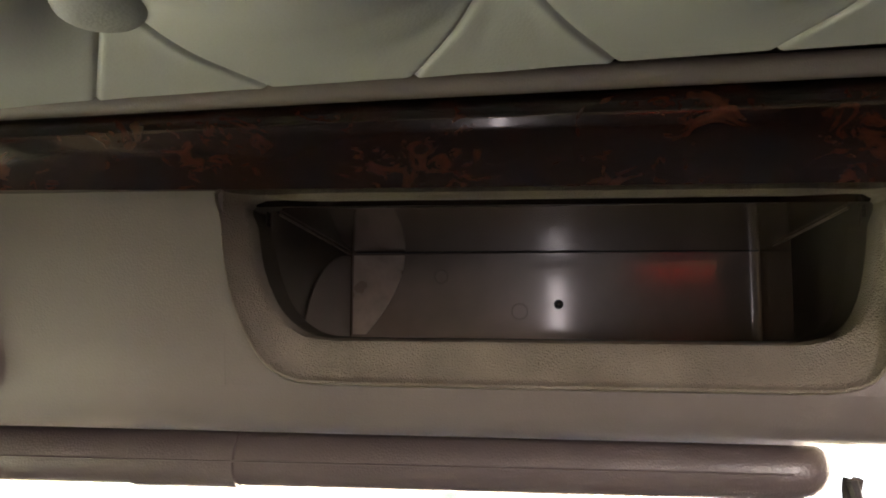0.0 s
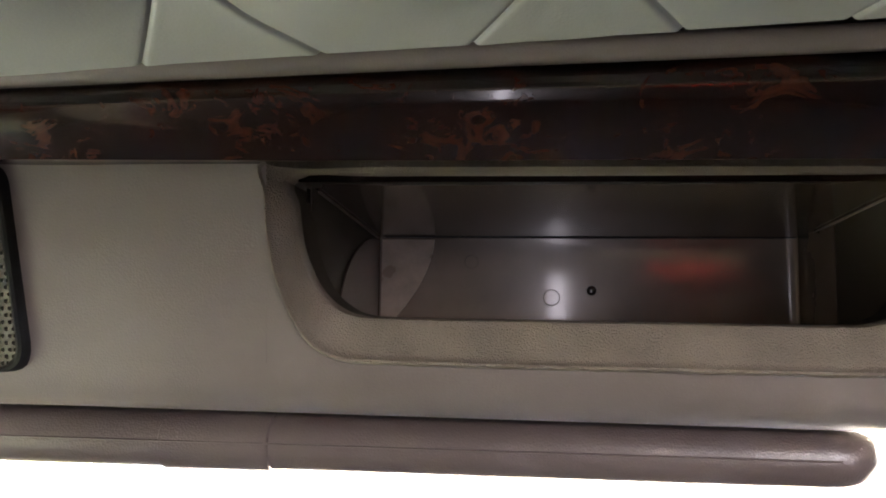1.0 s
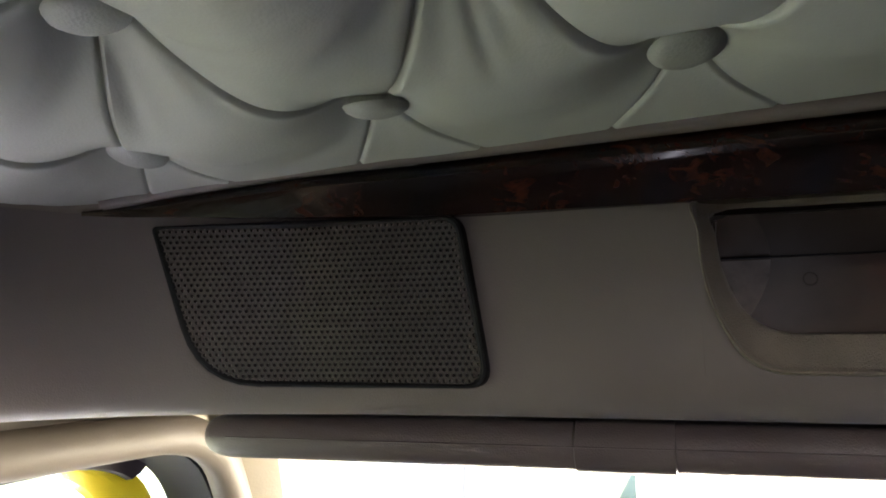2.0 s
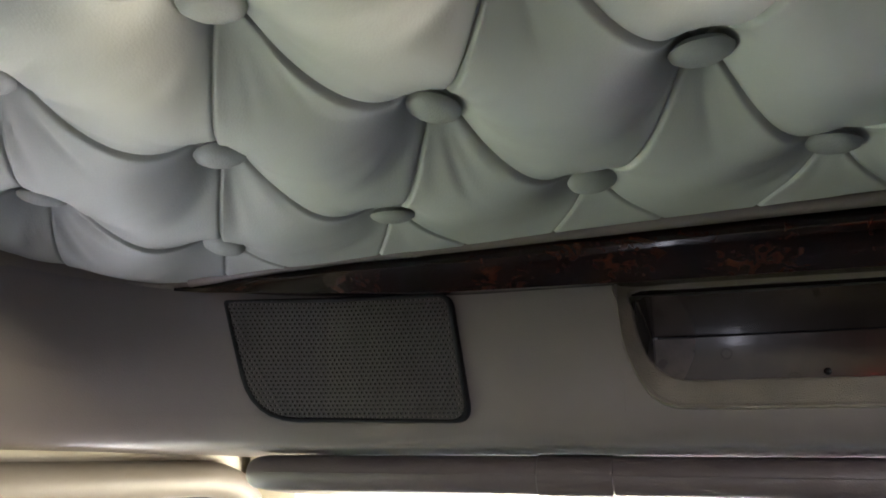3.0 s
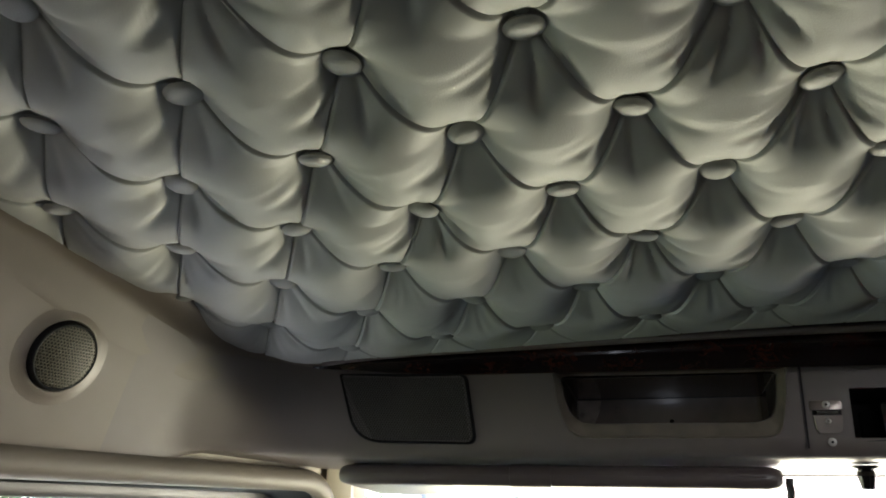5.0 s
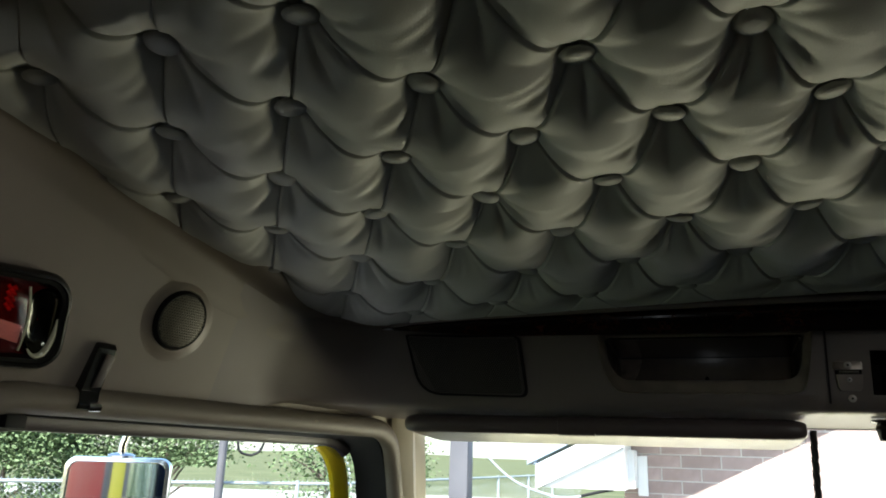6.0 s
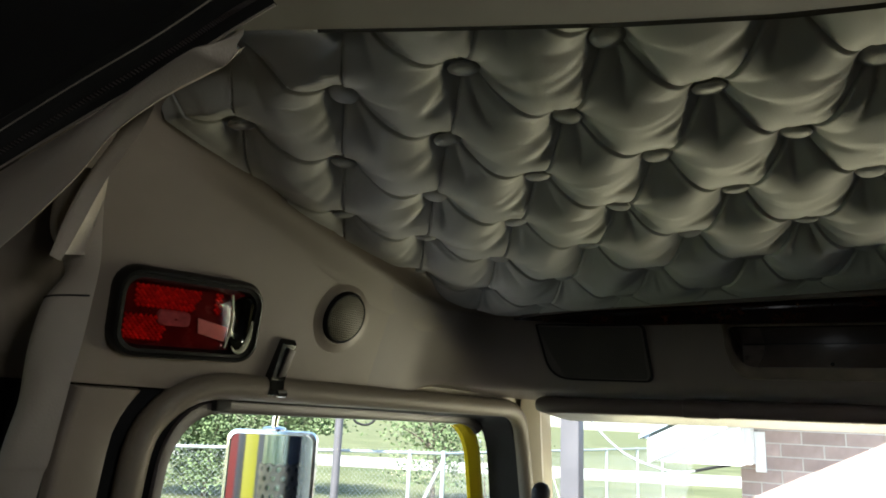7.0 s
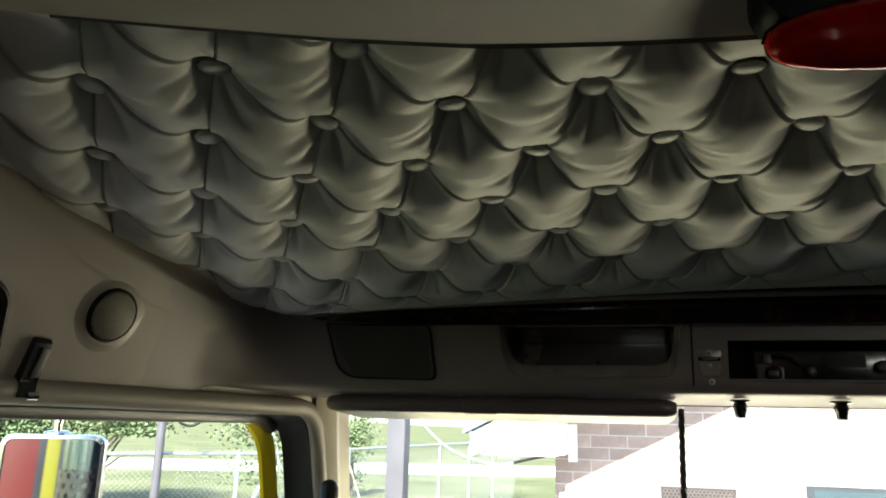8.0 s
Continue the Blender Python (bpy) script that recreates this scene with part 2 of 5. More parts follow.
def button_z(x, y):
    """Height of the buttons of the quilted ceiling."""
    a, b = min(max((-0.5 - x) / 0.25, 0), 1), min(max((0.55 - y) / 0.25, 0), 1)
    return 2.979 + 0.0088 * x - 0.1694 * y - 0.0434 * x * x + 0.013 * a * a * (3 - 2 * a) * b * b * (3 - 2 * b)


def edge_z(y):
    """Height of the ceiling's edge along the side wall."""
    return lerp(y, [(-0.4, 3.03), (0.30, 2.919), (0.44, 2.884), (0.67, 2.827), (0.80, 2.800), (0.95, 2.779), (1.0, 2.772)])


FRONT = [(0.86, 1.081), (0.4, 1.0685), (0.0, 1.058), (-0.3, 1.050), (-0.6, 1.041), (-0.70, 1.029), (-0.78, 1.006),
         (-0.84, 0.968), (-0.88, 0.92), (-0.904, 0.870), (-0.9172, 0.832), (-0.9260, 0.790), (-0.9337, 0.745), (-0.9415, 0.70)]


def face_y(x, z, proud=0.0):
    """The face of the overhead console, left end curved towards the side wall."""
    return lerp(-x, [(-px, py) for px, py in FRONT]) - 0.115 * (z - 2.70) - proud


# quilted ceiling: diamond lattice of buttons
QW, QH, QX, QY = 0.06635, 0.09914, -0.6121, 0.3489
STEP = [0, 0.005, 0.010, 0.018, 0.030] + [0.030 + 0.0235 * i for i in range(1, 20)] + [0.5]
STEP = STEP + [1 - s for s in STEP[-2::-1]]


def lattice(c, k):
    return QX + QW * (c - k), QY + QH * (c + k)


def quilt_drop(c, k):
    """How far the leather bulges below the level of the buttons at the lattice place (c, k), and its seams."""
    u, v = c - math.floor(c), k - math.floor(k)
    eu, ev = min(u, 1 - u), min(v, 1 - v)
    pit, crease, near = 1.0, 0.0, 9.0
    for bc in (math.floor(c), math.floor(c) + 1):
        for bk in (math.floor(k), math.floor(k) + 1):
            dx, dy = QW * ((c - bc) - (k - bk)), QH * ((c - bc) + (k - bk))
            r, ang = math.hypot(dx, dy), math.atan2(dy, dx)
            near = min(near, r)
            ahead = max(dy, 0) / max(r, 1e-6)
            pit *= 1 - math.exp(-(max(r - 0.0128, 0) / (0.029 + 0.017 * ahead)) ** 1.1)
            if r < 0.10:
                # faint creases round the button and one soft fold that sweeps off towards the driver's side
                rnd = random.Random(bc * 7919 + bk * 104729)
                amp, turns, turn = 0.0006 + 0.0019 * rnd.random(), rnd.choice((7, 8, 9, 11)), rnd.uniform(0, 6.28)
                bend = ang + 6.0 * (r - 0.04) * math.sin(turn * 3)
                crease += (0.35 + 0.65 * ahead) * math.exp(-((r - 0.038) / 0.020) ** 2) * amp * (0.5 * math.sin(turns * bend + turn) - 1.3 * math.exp(-(math.sin(0.5 * turns * bend + turn * 1.7) / 0.36) ** 2))
                out, size, rise = -dx, rnd.uniform(0.0012, 0.0034), rnd.uniform(0.020, 0.034)
                if out > 0:
                    off = dy - rise * (1 - math.exp(-out / 0.022)) - 0.004
                    crease -= size * math.exp(-((out - 0.036) / 0.020) ** 2) * (math.exp(-(off / 0.0062) ** 2) - 0.5 * math.exp(-((off + 0.013) / 0.009) ** 2))
    puff = (1 - math.exp(-(eu / 0.16) ** 1.3)) * (1 - math.exp(-(ev / 0.16) ** 1.3))
    drop = 0.0440 * pit + 0.0032 * puff
    clear = min(1, near / 0.018)
    groove = 0.0041 * (math.exp(-(eu / 0.008) ** 1.5) + math.exp(-(ev / 0.008) ** 1.5)) * clear
    fold = 0.0015 * (math.exp(-v / 0.04) + 0.6 * math.exp(-u / 0.04)) * min(1, near / 0.03)
    soft = 0.0024 * noise.noise((c * 1.9, k * 1.9, 4.0)) * puff
    return drop + soft + crease, fold - groove


def header_z(x):
    """Lower edge of the header panel over the sleeper opening."""
    return lerp(x, [(-1.0, 2.96), (-0.77, 2.913), (-0.58, 2.872), (-0.44, 2.843), (-0.335, 2.825), (-0.25, 2.817), (-0.17, 2.811), (0.0, 2.806), (0.3, 2.812), (0.6, 2.86), (0.95, 2.95)])


def headliner():
    ns = len(STEP) - 1
    nodes, rows = {}, []
    bm = bmesh.new()

    def node(i, j):
        if (i, j) not in nodes:
            c, k = i // ns + STEP[i % ns], j // ns + STEP[j % ns]
            x, y = lattice(c, k)
            d, seams = quilt_drop(c, k)
            near = min(max((0.995 - y) / 0.105, 0), 1)
            near = near * near * (3 - 2 * near)
            side = min(max((x - wall_x(y, edge_z(y)) - 0.0) / 0.05, 0), 1)
            d = 0.0065 + (d - 0.0065) * (0.12 + 0.88 * near) * (0.4 + 0.6 * side) + seams * (0.45 + 0.55 * near)
            z = button_z(x, y) - d
            tuck = min(max((0.30 - y) / 0.045, 0), 1)
            z += tuck * max(0, header_z(x) + 0.006 - z)
            nodes[i, j] = bm.verts.new((x, y, z))
        return nodes[i, j]

    for ci in range(-6, 18):
        for kj in range(-16, 9):
            x, y = lattice(ci + 0.5, kj + 0.5)
            if -1.04 < x < 0.99 and 0.12 < y < 1.10:
                for i in range(ci * ns, ci * ns + ns):
                    for j in range(kj * ns, kj * ns + ns):
                        bm.faces.new((node(i, j), node(i + 1, j), node(i + 1, j + 1), node(i, j + 1)))
    for co, no in (((0, 1.0, 0), (0, 1, 0)), ((0, 0.240, 0), (0, -1, 0)), ((0.93, 0, 0), (1, 0, 0)),
                   ((wall_x(0.5, edge_z(0.5)) - 0.004, 0.5, 0), (-1, 0.1, 0))):
        bmesh.ops.bisect_plane(bm, geom=list(bm.verts) + list(bm.edges) + list(bm.faces), plane_co=co, plane_no=no, clear_outer=True)
    ob = part("tufted_headliner", bm, LEATHER)
    tagged(ob, "pale grey leather headliner with deep diamond button tufting", "headliner")
    base = None
    for ci in range(-6, 18):
        for kj in range(-16, 9):
            x, y = lattice(ci, kj)
            if wall_x(y, edge_z(y)) + 0.012 < x < 0.9 and 0.246 < y < 0.975:
                z = button_z(x, y)
                if base is None:
                    base = part("button", disc((0, 0, 0), (0, 0.17, -1), 0.0154, 0.0058, 24, 0.0030), BUTTON, ob)
                    base.location = (x, y, z - 0.0012)
                else:
                    b = new("button", base.data)
                    b.parent, b.location = ob, (x, y, z - 0.0012)
                    b.rotation_euler = (0, 0, (ci * 37 + kj * 61) % 7)
    return ob


headliner()


# ---------------------------------------------------------------- overhead console
ROWS = [2.776, 2.757, 2.728, 2.690, 2.668, 2.661, 2.654, 2.649, 2.6455, 2.6435, 2.6425, 2.640, 2.634]
FORTH = [0, 0, 0, 0, 0, 0.0012, 0.0045, 0.009, 0.0145, 0.021, 0.032, 0.10, 0.245]


def console_rows(stations):
    """Points of the console's shell, station by station: face, rounded lower edge and underside."""
    rows = []
    for x, y in stations:
        i = min(range(len(FRONT) - 1), key=lambda n: abs((FRONT[n][0] + FRONT[n + 1][0]) / 2 - x) + abs((FRONT[n][1] + FRONT[n + 1][1]) / 2 - y))
        d = Vector((FRONT[i + 1][0] - FRONT[i][0], FRONT[i + 1][1] - FRONT[i][1], 0)).normalized()
        out = Vector((d.y, -d.x, 0))
        bend = min(max((-0.80 - x) / 0.12, 0), 1)
        lean = 0.115 + (0.3457 - 0.115) * bend
        row = []
        for z, f in zip(ROWS, FORTH):
            if z == ROWS[0] and x < -0.75:
                z = z + 0.0001 + (edge_z(y) - 0.006 - z) * min(1, (-0.75 - x) / 0.06)
            # towards the side wall the underside turns down into the lining
            down = min(max((0.90 - y) / 0.10, 0), 1)
            down = down * down * (3 - 2 * down)
            low = max(ROWS.index(z) - 3, 0) / 9 if z in ROWS else 0
            skirt = 2.690 - 0.088 * low if low else z
            zz, f = z + (skirt - z) * down, f * (1 - 0.55 * bend) * (1 - down)
            reach = lean * (2.70 - zz) if z > 2.645 else lean * (0.055 + (2.645 - min(zz, 2.645)) * down)
            sink = 0.0004 - 0.0010 * min(max((0.80 - y) / 0.09, 0), 1) if y < 0.83 else 0.0
            row.append(Vector((x, y, zz)) + out * (f + reach + sink * -1))
        rows.append(row)
    return rows


console = thing("overhead_console", (-0.17, 1.05, 2.64), "grey-brown vinyl overhead console with wood trim, open cubby and speaker", "console")

CUB_L, CUB_R, CUB_B, CUB_T = -0.479, -0.186, 2.668, 2.757
left_stations = [tuple(p) for p in curve([(CUB_L, face_y(CUB_L, 2.7)), (-0.53, face_y(-0.53, 2.7))] + FRONT[4:], 4)]
body = grid_mesh(console_rows(left_stations))
mid_rows = console_rows([(x, face_y(x, 2.7)) for x in (-0.1665, CUB_R, -0.30, -0.40, CUB_L)])
grid_mesh(mid_rows, body, skip={(1, 1), (1, 2), (1, 3), (2, 1), (2, 2), (2, 3), (3, 1), (3, 2), (3, 3)})
bmesh.ops.remove_doubles(body, verts=body.verts, dist=0.0004)
OUT = [(-0.479, 2.757), (-0.4795, 2.742), (-0.4785, 2.724), (-0.475, 2.706), (-0.468, 2.689), (-0.460, 2.677), (-0.448, 2.670), (-0.430, 2.6685),
       (-0.36, 2.668), (-0.30, 2.668), (-0.235, 2.668), (-0.212, 2.669), (-0.200, 2.674), (-0.194, 2.686), (-0.190, 2.706), (-0.187, 2.724),
       (-0.186, 2.742), (-0.186, 2.757), (-0.23, 2.757), (-0.30, 2.757), (-0.36, 2.757), (-0.43, 2.757)]
RIM = [(-0.4700, 2.7515), (-0.4700, 2.740), (-0.4680, 2.724), (-0.4635, 2.710), (-0.4575, 2.700), (-0.449, 2.693), (-0.441, 2.690), (-0.425, 2.689),
       (-0.36, 2.689), (-0.30, 2.689), (-0.235, 2.689), (-0.221, 2.690), (-0.209, 2.694), (-0.2025, 2.702), (-0.199, 2.713), (-0.197, 2.726),
       (-0.196, 2.740), (-0.196, 2.7515), (-0.23, 2.7522), (-0.30, 2.7522), (-0.36, 2.7522), (-0.43, 2.7522)]


def closed_curve(pts, n=4):
    """The closed outline through pts, rounded between them."""
    m = len(pts)
    return [tuple(float(q) for q in p) for p in curve(pts[-2:] + pts + pts[:3], n)[2 * n:(m + 2) * n]]


OUT, RIM = closed_curve(OUT), closed_curve(RIM)
SQUARE = [(min(max(-0.3325 + (x + 0.3325) * 1.6, CUB_L), CUB_R), min(max(2.712 + (z - 2.712) * 1.7, CUB_B), CUB_T)) for x, z in OUT]
grid_mesh([[Vector((x, face_y(x, z), z)) for x, z in SQUARE], [Vector((x, face_y(x, z), z)) for x, z in OUT]], body, closed=True)
part("console_body", body, CONSOLE, console)


def ring(inset, deep):
    return [Vector((ox + (rx - ox) * inset, face_y(ox + (rx - ox) * inset, oz + (rz - oz) * inset) + deep, oz + (rz - oz) * inset))
            for (ox, oz), (rx, rz) in zip(OUT, RIM)]


part("cubby_surround", grid_mesh([ring(0, 0.001), ring(0.02, -0.0016), ring(0.06, -0.0028), ring(0.11, -0.0026), ring(0.17, 0.0002), ring(0.24, 0.0012), ring(0.85, 0.0065), ring(0.96, 0.0085), ring(1.0, 0.014), ring(1.0, 0.020)], closed=True),
     SURROUND, console, "coarse-grained taupe plastic surround")


def liner_top(y):
    return 2.743 + 0.0095 * min(max((1.2215 - y) / 0.149, 0), 1)


def cubby_box():
    """Glossy box behind the rim: walls, floor and a flat top that mirrors the back."""
    x0, x1, y0 = -0.4712, -0.1945, 1.072
    plan = [(x0, y0), (x0 + 0.0002, 1.14), (x0 + 0.0004, 1.217), (x0 + 0.003, 1.2235)] \
        + [(x, 1.2240 - 0.01 * (x + 0.46)) for x in np.linspace(-0.462, -0.205, 7)] + [(-0.2000, 1.2212), (-0.1980, 1.2195), (x1, 1.14), (x1, y0)]
    rows = [[(px, py, 2.684 + (liner_top(py) - 2.684) * t) for px, py in plan] for t in (0, 0.03, 0.1, 0.5, 0.97, 1.0)]
    bm = grid_mesh(rows)
    n = len(plan)
    bm.verts.ensure_lookup_table()
    vs = list(bm.verts)
    bm.faces.new(vs[:n][::-1])
    bm.faces.new(vs[-n:])
    bmesh.ops.remove_doubles(bm, verts=bm.verts, dist=0.0002)
    return bm


liner = part("cubby_liner", cubby_box(), LINER, console, "glossy dark plastic cubby liner with scratches")
part("rim_return", grid_mesh([ring(1.0, d) for d in (0.019, 0.028, 0.040)], closed=True), LINERSHADE, liner)
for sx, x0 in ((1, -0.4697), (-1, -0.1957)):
    part("liner_side", slab([(x0, 1.076, 2.6845), (x0, 1.2205, 2.6845), (x0, 1.2205, liner_top(1.2205) - 0.0004), (x0, 1.076, liner_top(1.076) - 0.0004)], (-0.001 * sx, 0, 0)), LINERSHADE, liner, "side of the liner, darker and duller to stand in for shade", smooth=False)
    # Thin pale tube stands in for the bright line along the top edge.
    part("edge_glint", sweep([(x0 + 0.0006 * sx, y, liner_top(y) - 0.0009) for y in (1.085, 1.13, 1.18, 1.2205)], 0.0007, 6), LINERLIT, liner)
# Pale plate stands in for the light caught by the curved corner.
gusset = [(-0.4665, 2.7412)] + [(-0.4665 + 0.0360 * (1 - 0.75 * q ** 1.8), 2.7412 - 0.0545 * q) for q in np.linspace(0, 1, 12)] + [(-0.4665, 2.6867)]
part("liner_gusset", slab([(x, 1.2222, z) for x, z in gusset], (0, -0.0010, 0)), LINERLIT, liner, "gusset plate, paler to stand in for light on a curved fillet")
# Added plate in the shape of the gusset's reflection on the side.
web = [(1.2195, 2.7405)] + [(1.2195 - 0.095 * math.sin(a), 2.6855 + 0.055 * math.cos(a)) for a in np.linspace(0.1, 1.5, 10)] + [(1.2195, 2.6855)]
part("gusset_reflection", slab([(-0.4687, y, z) for y, z in web], (0.0006, 0, 0)), LINERMIRRORED, liner, "slightly paler plate put in for the gusset's reflection")
part("liner_joint", box((-0.464, 1.2195, 2.7426), (-0.199, 1.2235, 2.7436)), BLACK, liner)
for x, z in ((-0.326, 2.708),):
    part("screw_hole", disc((x, 1.2225, z), (0, -1, 0), 0.0032, 0.002, 14), BLACKGLOSS, liner)
for x, z, r in ((-0.352, 2.703, 0.0058), (-0.4055, 2.7265, 0.0050)):
    ringed = [[(x + q * math.cos(a), 1.2236 - 0.01 * (x + 0.46) - h, z + q * math.sin(a)) for a in [2 * math.pi * k / 20 for k in range(20)]]
              for q, h in ((r, -0.0008), (r * 0.97, 0.0004), (r * 0.92, 0.0006), (r * 0.86, 0.0004), (r * 0.82, -0.0008))]
    part("moulded_boss", grid_mesh(ringed, closed=True), LINER, liner)


def wood_trim():
    rows = []
    for x in np.linspace(-0.812, 0.86, 70):
        zb = lerp(x, [(-0.812, 2.7615), (-0.70, 2.7555), (-0.6, 2.7520), (0.8, 2.7508)])
        zt = lerp(x, [(-0.812, 2.7645), (-0.774, 2.7705), (-0.697, 2.777), (-0.6, 2.781), (-0.4, 2.7865), (-0.2, 2.791), (0.8, 2.797)])
        back = 0.028 * min(1, (x + 0.83) / 0.15)
        y0, lean = face_y(x, 2.757), 0.08 + 0.37 * min(max((x + 0.76) / 0.32, 0), 1)
        row = [(x, y0 - 0.002, zb + 0.004)]
        for t in np.linspace(0, 1, 14):
            out = 0.003 + (back + 0.006) * (1 - lean + lean * math.sin(math.pi / 2 * min(1, t * 1.30))) * min(1, (zt - zb) / 0.012)
            row.append((x, y0 - out + 0.075 * max(0, t - 0.70) ** 2, zb + (zt - zb) * t))
        row.append((x, y0 + 0.02, zt + 0.003))
        row.append((x, y0 + 0.02, zb - 0.001))
        rows.append(row)
    bm = grid_mesh(rows, closed=True)
    bm.faces.new([v for v in bm.verts][:17])
    return bm


part("wood_trim", wood_trim(), WOOD, console, "polished dark burl wood trim strip")
lip = []
for x in np.linspace(-0.80, 0.86, 50):
    zt = lerp(x, [(-0.812, 2.7655), (-0.774, 2.7715), (-0.697, 2.778), (-0.6, 2.782), (-0.4, 2.7875), (-0.2, 2.792), (0.8, 2.798)])
    lip.append((x, face_y(x, 2.757) - 0.036 * min(1, (x + 0.84) / 0.15), zt + 0.002))
part("edge_welt", sweep(lip, 0.0052, 12), CONSOLE, console)


# perforated speaker grille
def grille_outline():
    pts = rounded([(-0.69, 2.7555), (-0.7795, 2.7555), (-0.757, 2.6640), (-0.5905, 2.6620), (-0.603, 2.7555), (-0.69, 2.7555)], [0.004, 0.034, 0.014, 0.010], 6)
    return [tuple(p) for p in pts[:-1]]


def inside(x, z, poly, shrink=0.0):
    hit, n = False, len(poly)
    for i in range(n):
        (x0, z0), (x1, z1) = poly[i], poly[(i + 1) % n]
        if (z0 > z) != (z1 > z) and x < (x1 - x0) * (z - z0) / (z1 - z0) + x0:
            hit = not hit
    if hit and shrink:
        for i in range(n):
            a, b = np.array(poly[i]), np.array(poly[(i + 1) % n])
            t = np.clip(((x, z) - a) @ (b - a) / max((b - a) @ (b - a), 1e-12), 0, 1)
            if np.hypot(*((x, z) - a - t * (b - a))) < shrink:
                return False
    return hit


def perforated(at, poly, pitch, hole, margin, deep):
    """A sheet of hexagonal cells with a round hole in each; at() lays (u, v, depth) into the world."""
    verts, faces = [], []
    us, vs = [p[0] for p in poly], [p[1] for p in poly]
    r = pitch / math.sqrt(3)
    j, v = 0, min(vs)
    while v < max(vs):
        u = min(us) + (pitch / 2 if j % 2 else 0)
        while u < max(us):
            if inside(u, v, poly, margin):
                n = len(verts)
                for k in range(6):
                    a = math.pi / 6 + k * math.pi / 3
                    verts.append(at(u + r * math.cos(a), v + r * math.sin(a), 0))
                for k in range(6):
                    a = math.pi / 6 + k * math.pi / 3
                    verts.append(at(u + hole * math.cos(a), v + hole * math.sin(a), 0))
                for k in range(6):
                    a = math.pi / 6 + k * math.pi / 3
                    verts.append(at(u + hole * math.cos(a), v + hole * math.sin(a), deep))
                for k in range(6):
                    q = (k + 1) % 6
                    faces.append((n + k, n + q, n + 6 + q, n + 6 + k))
                    faces.append((n + 6 + k, n + 6 + q, n + 12 + q, n + 12 + k))
            u += pitch
        v += pitch * math.sqrt(3) / 2
        j += 1
    bm = bmesh.new()
    vv = [bm.verts.new(p) for p in verts]
    for f in faces:
        bm.faces.new([vv[i] for i in f])
    return bm


poly = grille_outline()
grille = part("speaker_grille", perforated(lambda u, v, d: (u, face_y(u, v, 0.0045) + d, v), poly, 0.0036, 0.00115, 0.0014, 0.002), GRILLE, console, "perforated dark metal speaker grille")
cx, cz = np.mean([p[0] for p in poly]), np.mean([p[1] for p in poly])


def grow(p, d):
    v = np.array(p) - (cx, cz)
    return tuple(np.array(p) + d * v / np.linalg.norm(v))


loops = []
for d, proud in ((0.0020, -0.001), (0.0020, 0.003), (0.0012, 0.0050), (-0.0004, 0.0054), (-0.0018, 0.0047), (-0.0026, 0.0040)):
    loops.append([(x, face_y(x, z, proud), z) for x, z in (grow(p, d) for p in poly)])
part("grille_frame", grid_mesh(loops, closed=True), BLACK, grille, "thin black grille frame")
part("grille_backing", grid_mesh([[(x, face_y(x, z, 0.0014), z) for x in np.linspace(-0.735 - 0.42 * max(z - 2.668, 0) ** 0.92, -0.600 - 0.1 * (z - 2.668), 24)] for z in (2.667, 2.68, 2.70, 2.725, 2.752)]), BLACK, grille)

# centre section to the other side of the split
centre = grid_mesh(console_rows([(x, face_y(x, 2.7)) for x in (0.86, 0.60, 0.36, 0.20, 0.05, -0.115, -0.1695)]),
                   skip={(i, j) for i in (2, 3, 4) for j in (2, 3)})
part("centre_section", centre, CONSOLE, console)
def joint(x, width, proud):
    return slab([(x, face_y(x, 2.656, proud), 2.656), (x, face_y(x, 2.756, proud), 2.756), (x, face_y(x, 2.756, -0.008), 2.756), (x, face_y(x, 2.656, -0.008), 2.656)], (width, 0, 0))


part("split_gap", joint(-0.1696, 0.0022, 0.0006), BLACK, console, "dark gap of the panel joint")
# Thin grey strip stands in for light on the left panel's edge.
part("lit_edge_strip", joint(-0.1707, 0.0011, 0.0009), PLUGGREY, console, "grey strip put in for the lit edge of the panel joint")
recess = bmesh.new()
for lo, hi in (((-0.117, 1.06, 2.664), (0.362, 1.22, 2.667)), ((-0.117, 1.06, 2.728), (0.362, 1.22, 2.731)), ((-0.118, 1.06, 2.664), (-0.115, 1.22, 2.731)),
               ((0.36, 1.06, 2.664), (0.363, 1.22, 2.731)), ((-0.118, 1.22, 2.664), (0.363, 1.223, 2.731))):
    box(lo, hi, recess)
part("radio_bay", recess, BAYGREY, console, "dark open radio bay")

# ---------------------------------------------------------------- side wall, door, pillar
wall = []
for y in np.linspace(0.11, 0.83, 40):
    zl = 2.6065
    wall.append([(wall_x(y, z), y, z) for z in np.linspace(zl, edge_z(y) - 0.066, 14)])
bm = grid_mesh(wall)
structure("wall_left", bm, WALLVINYL, "tan vinyl side wall lining above the driver's door", "wall")


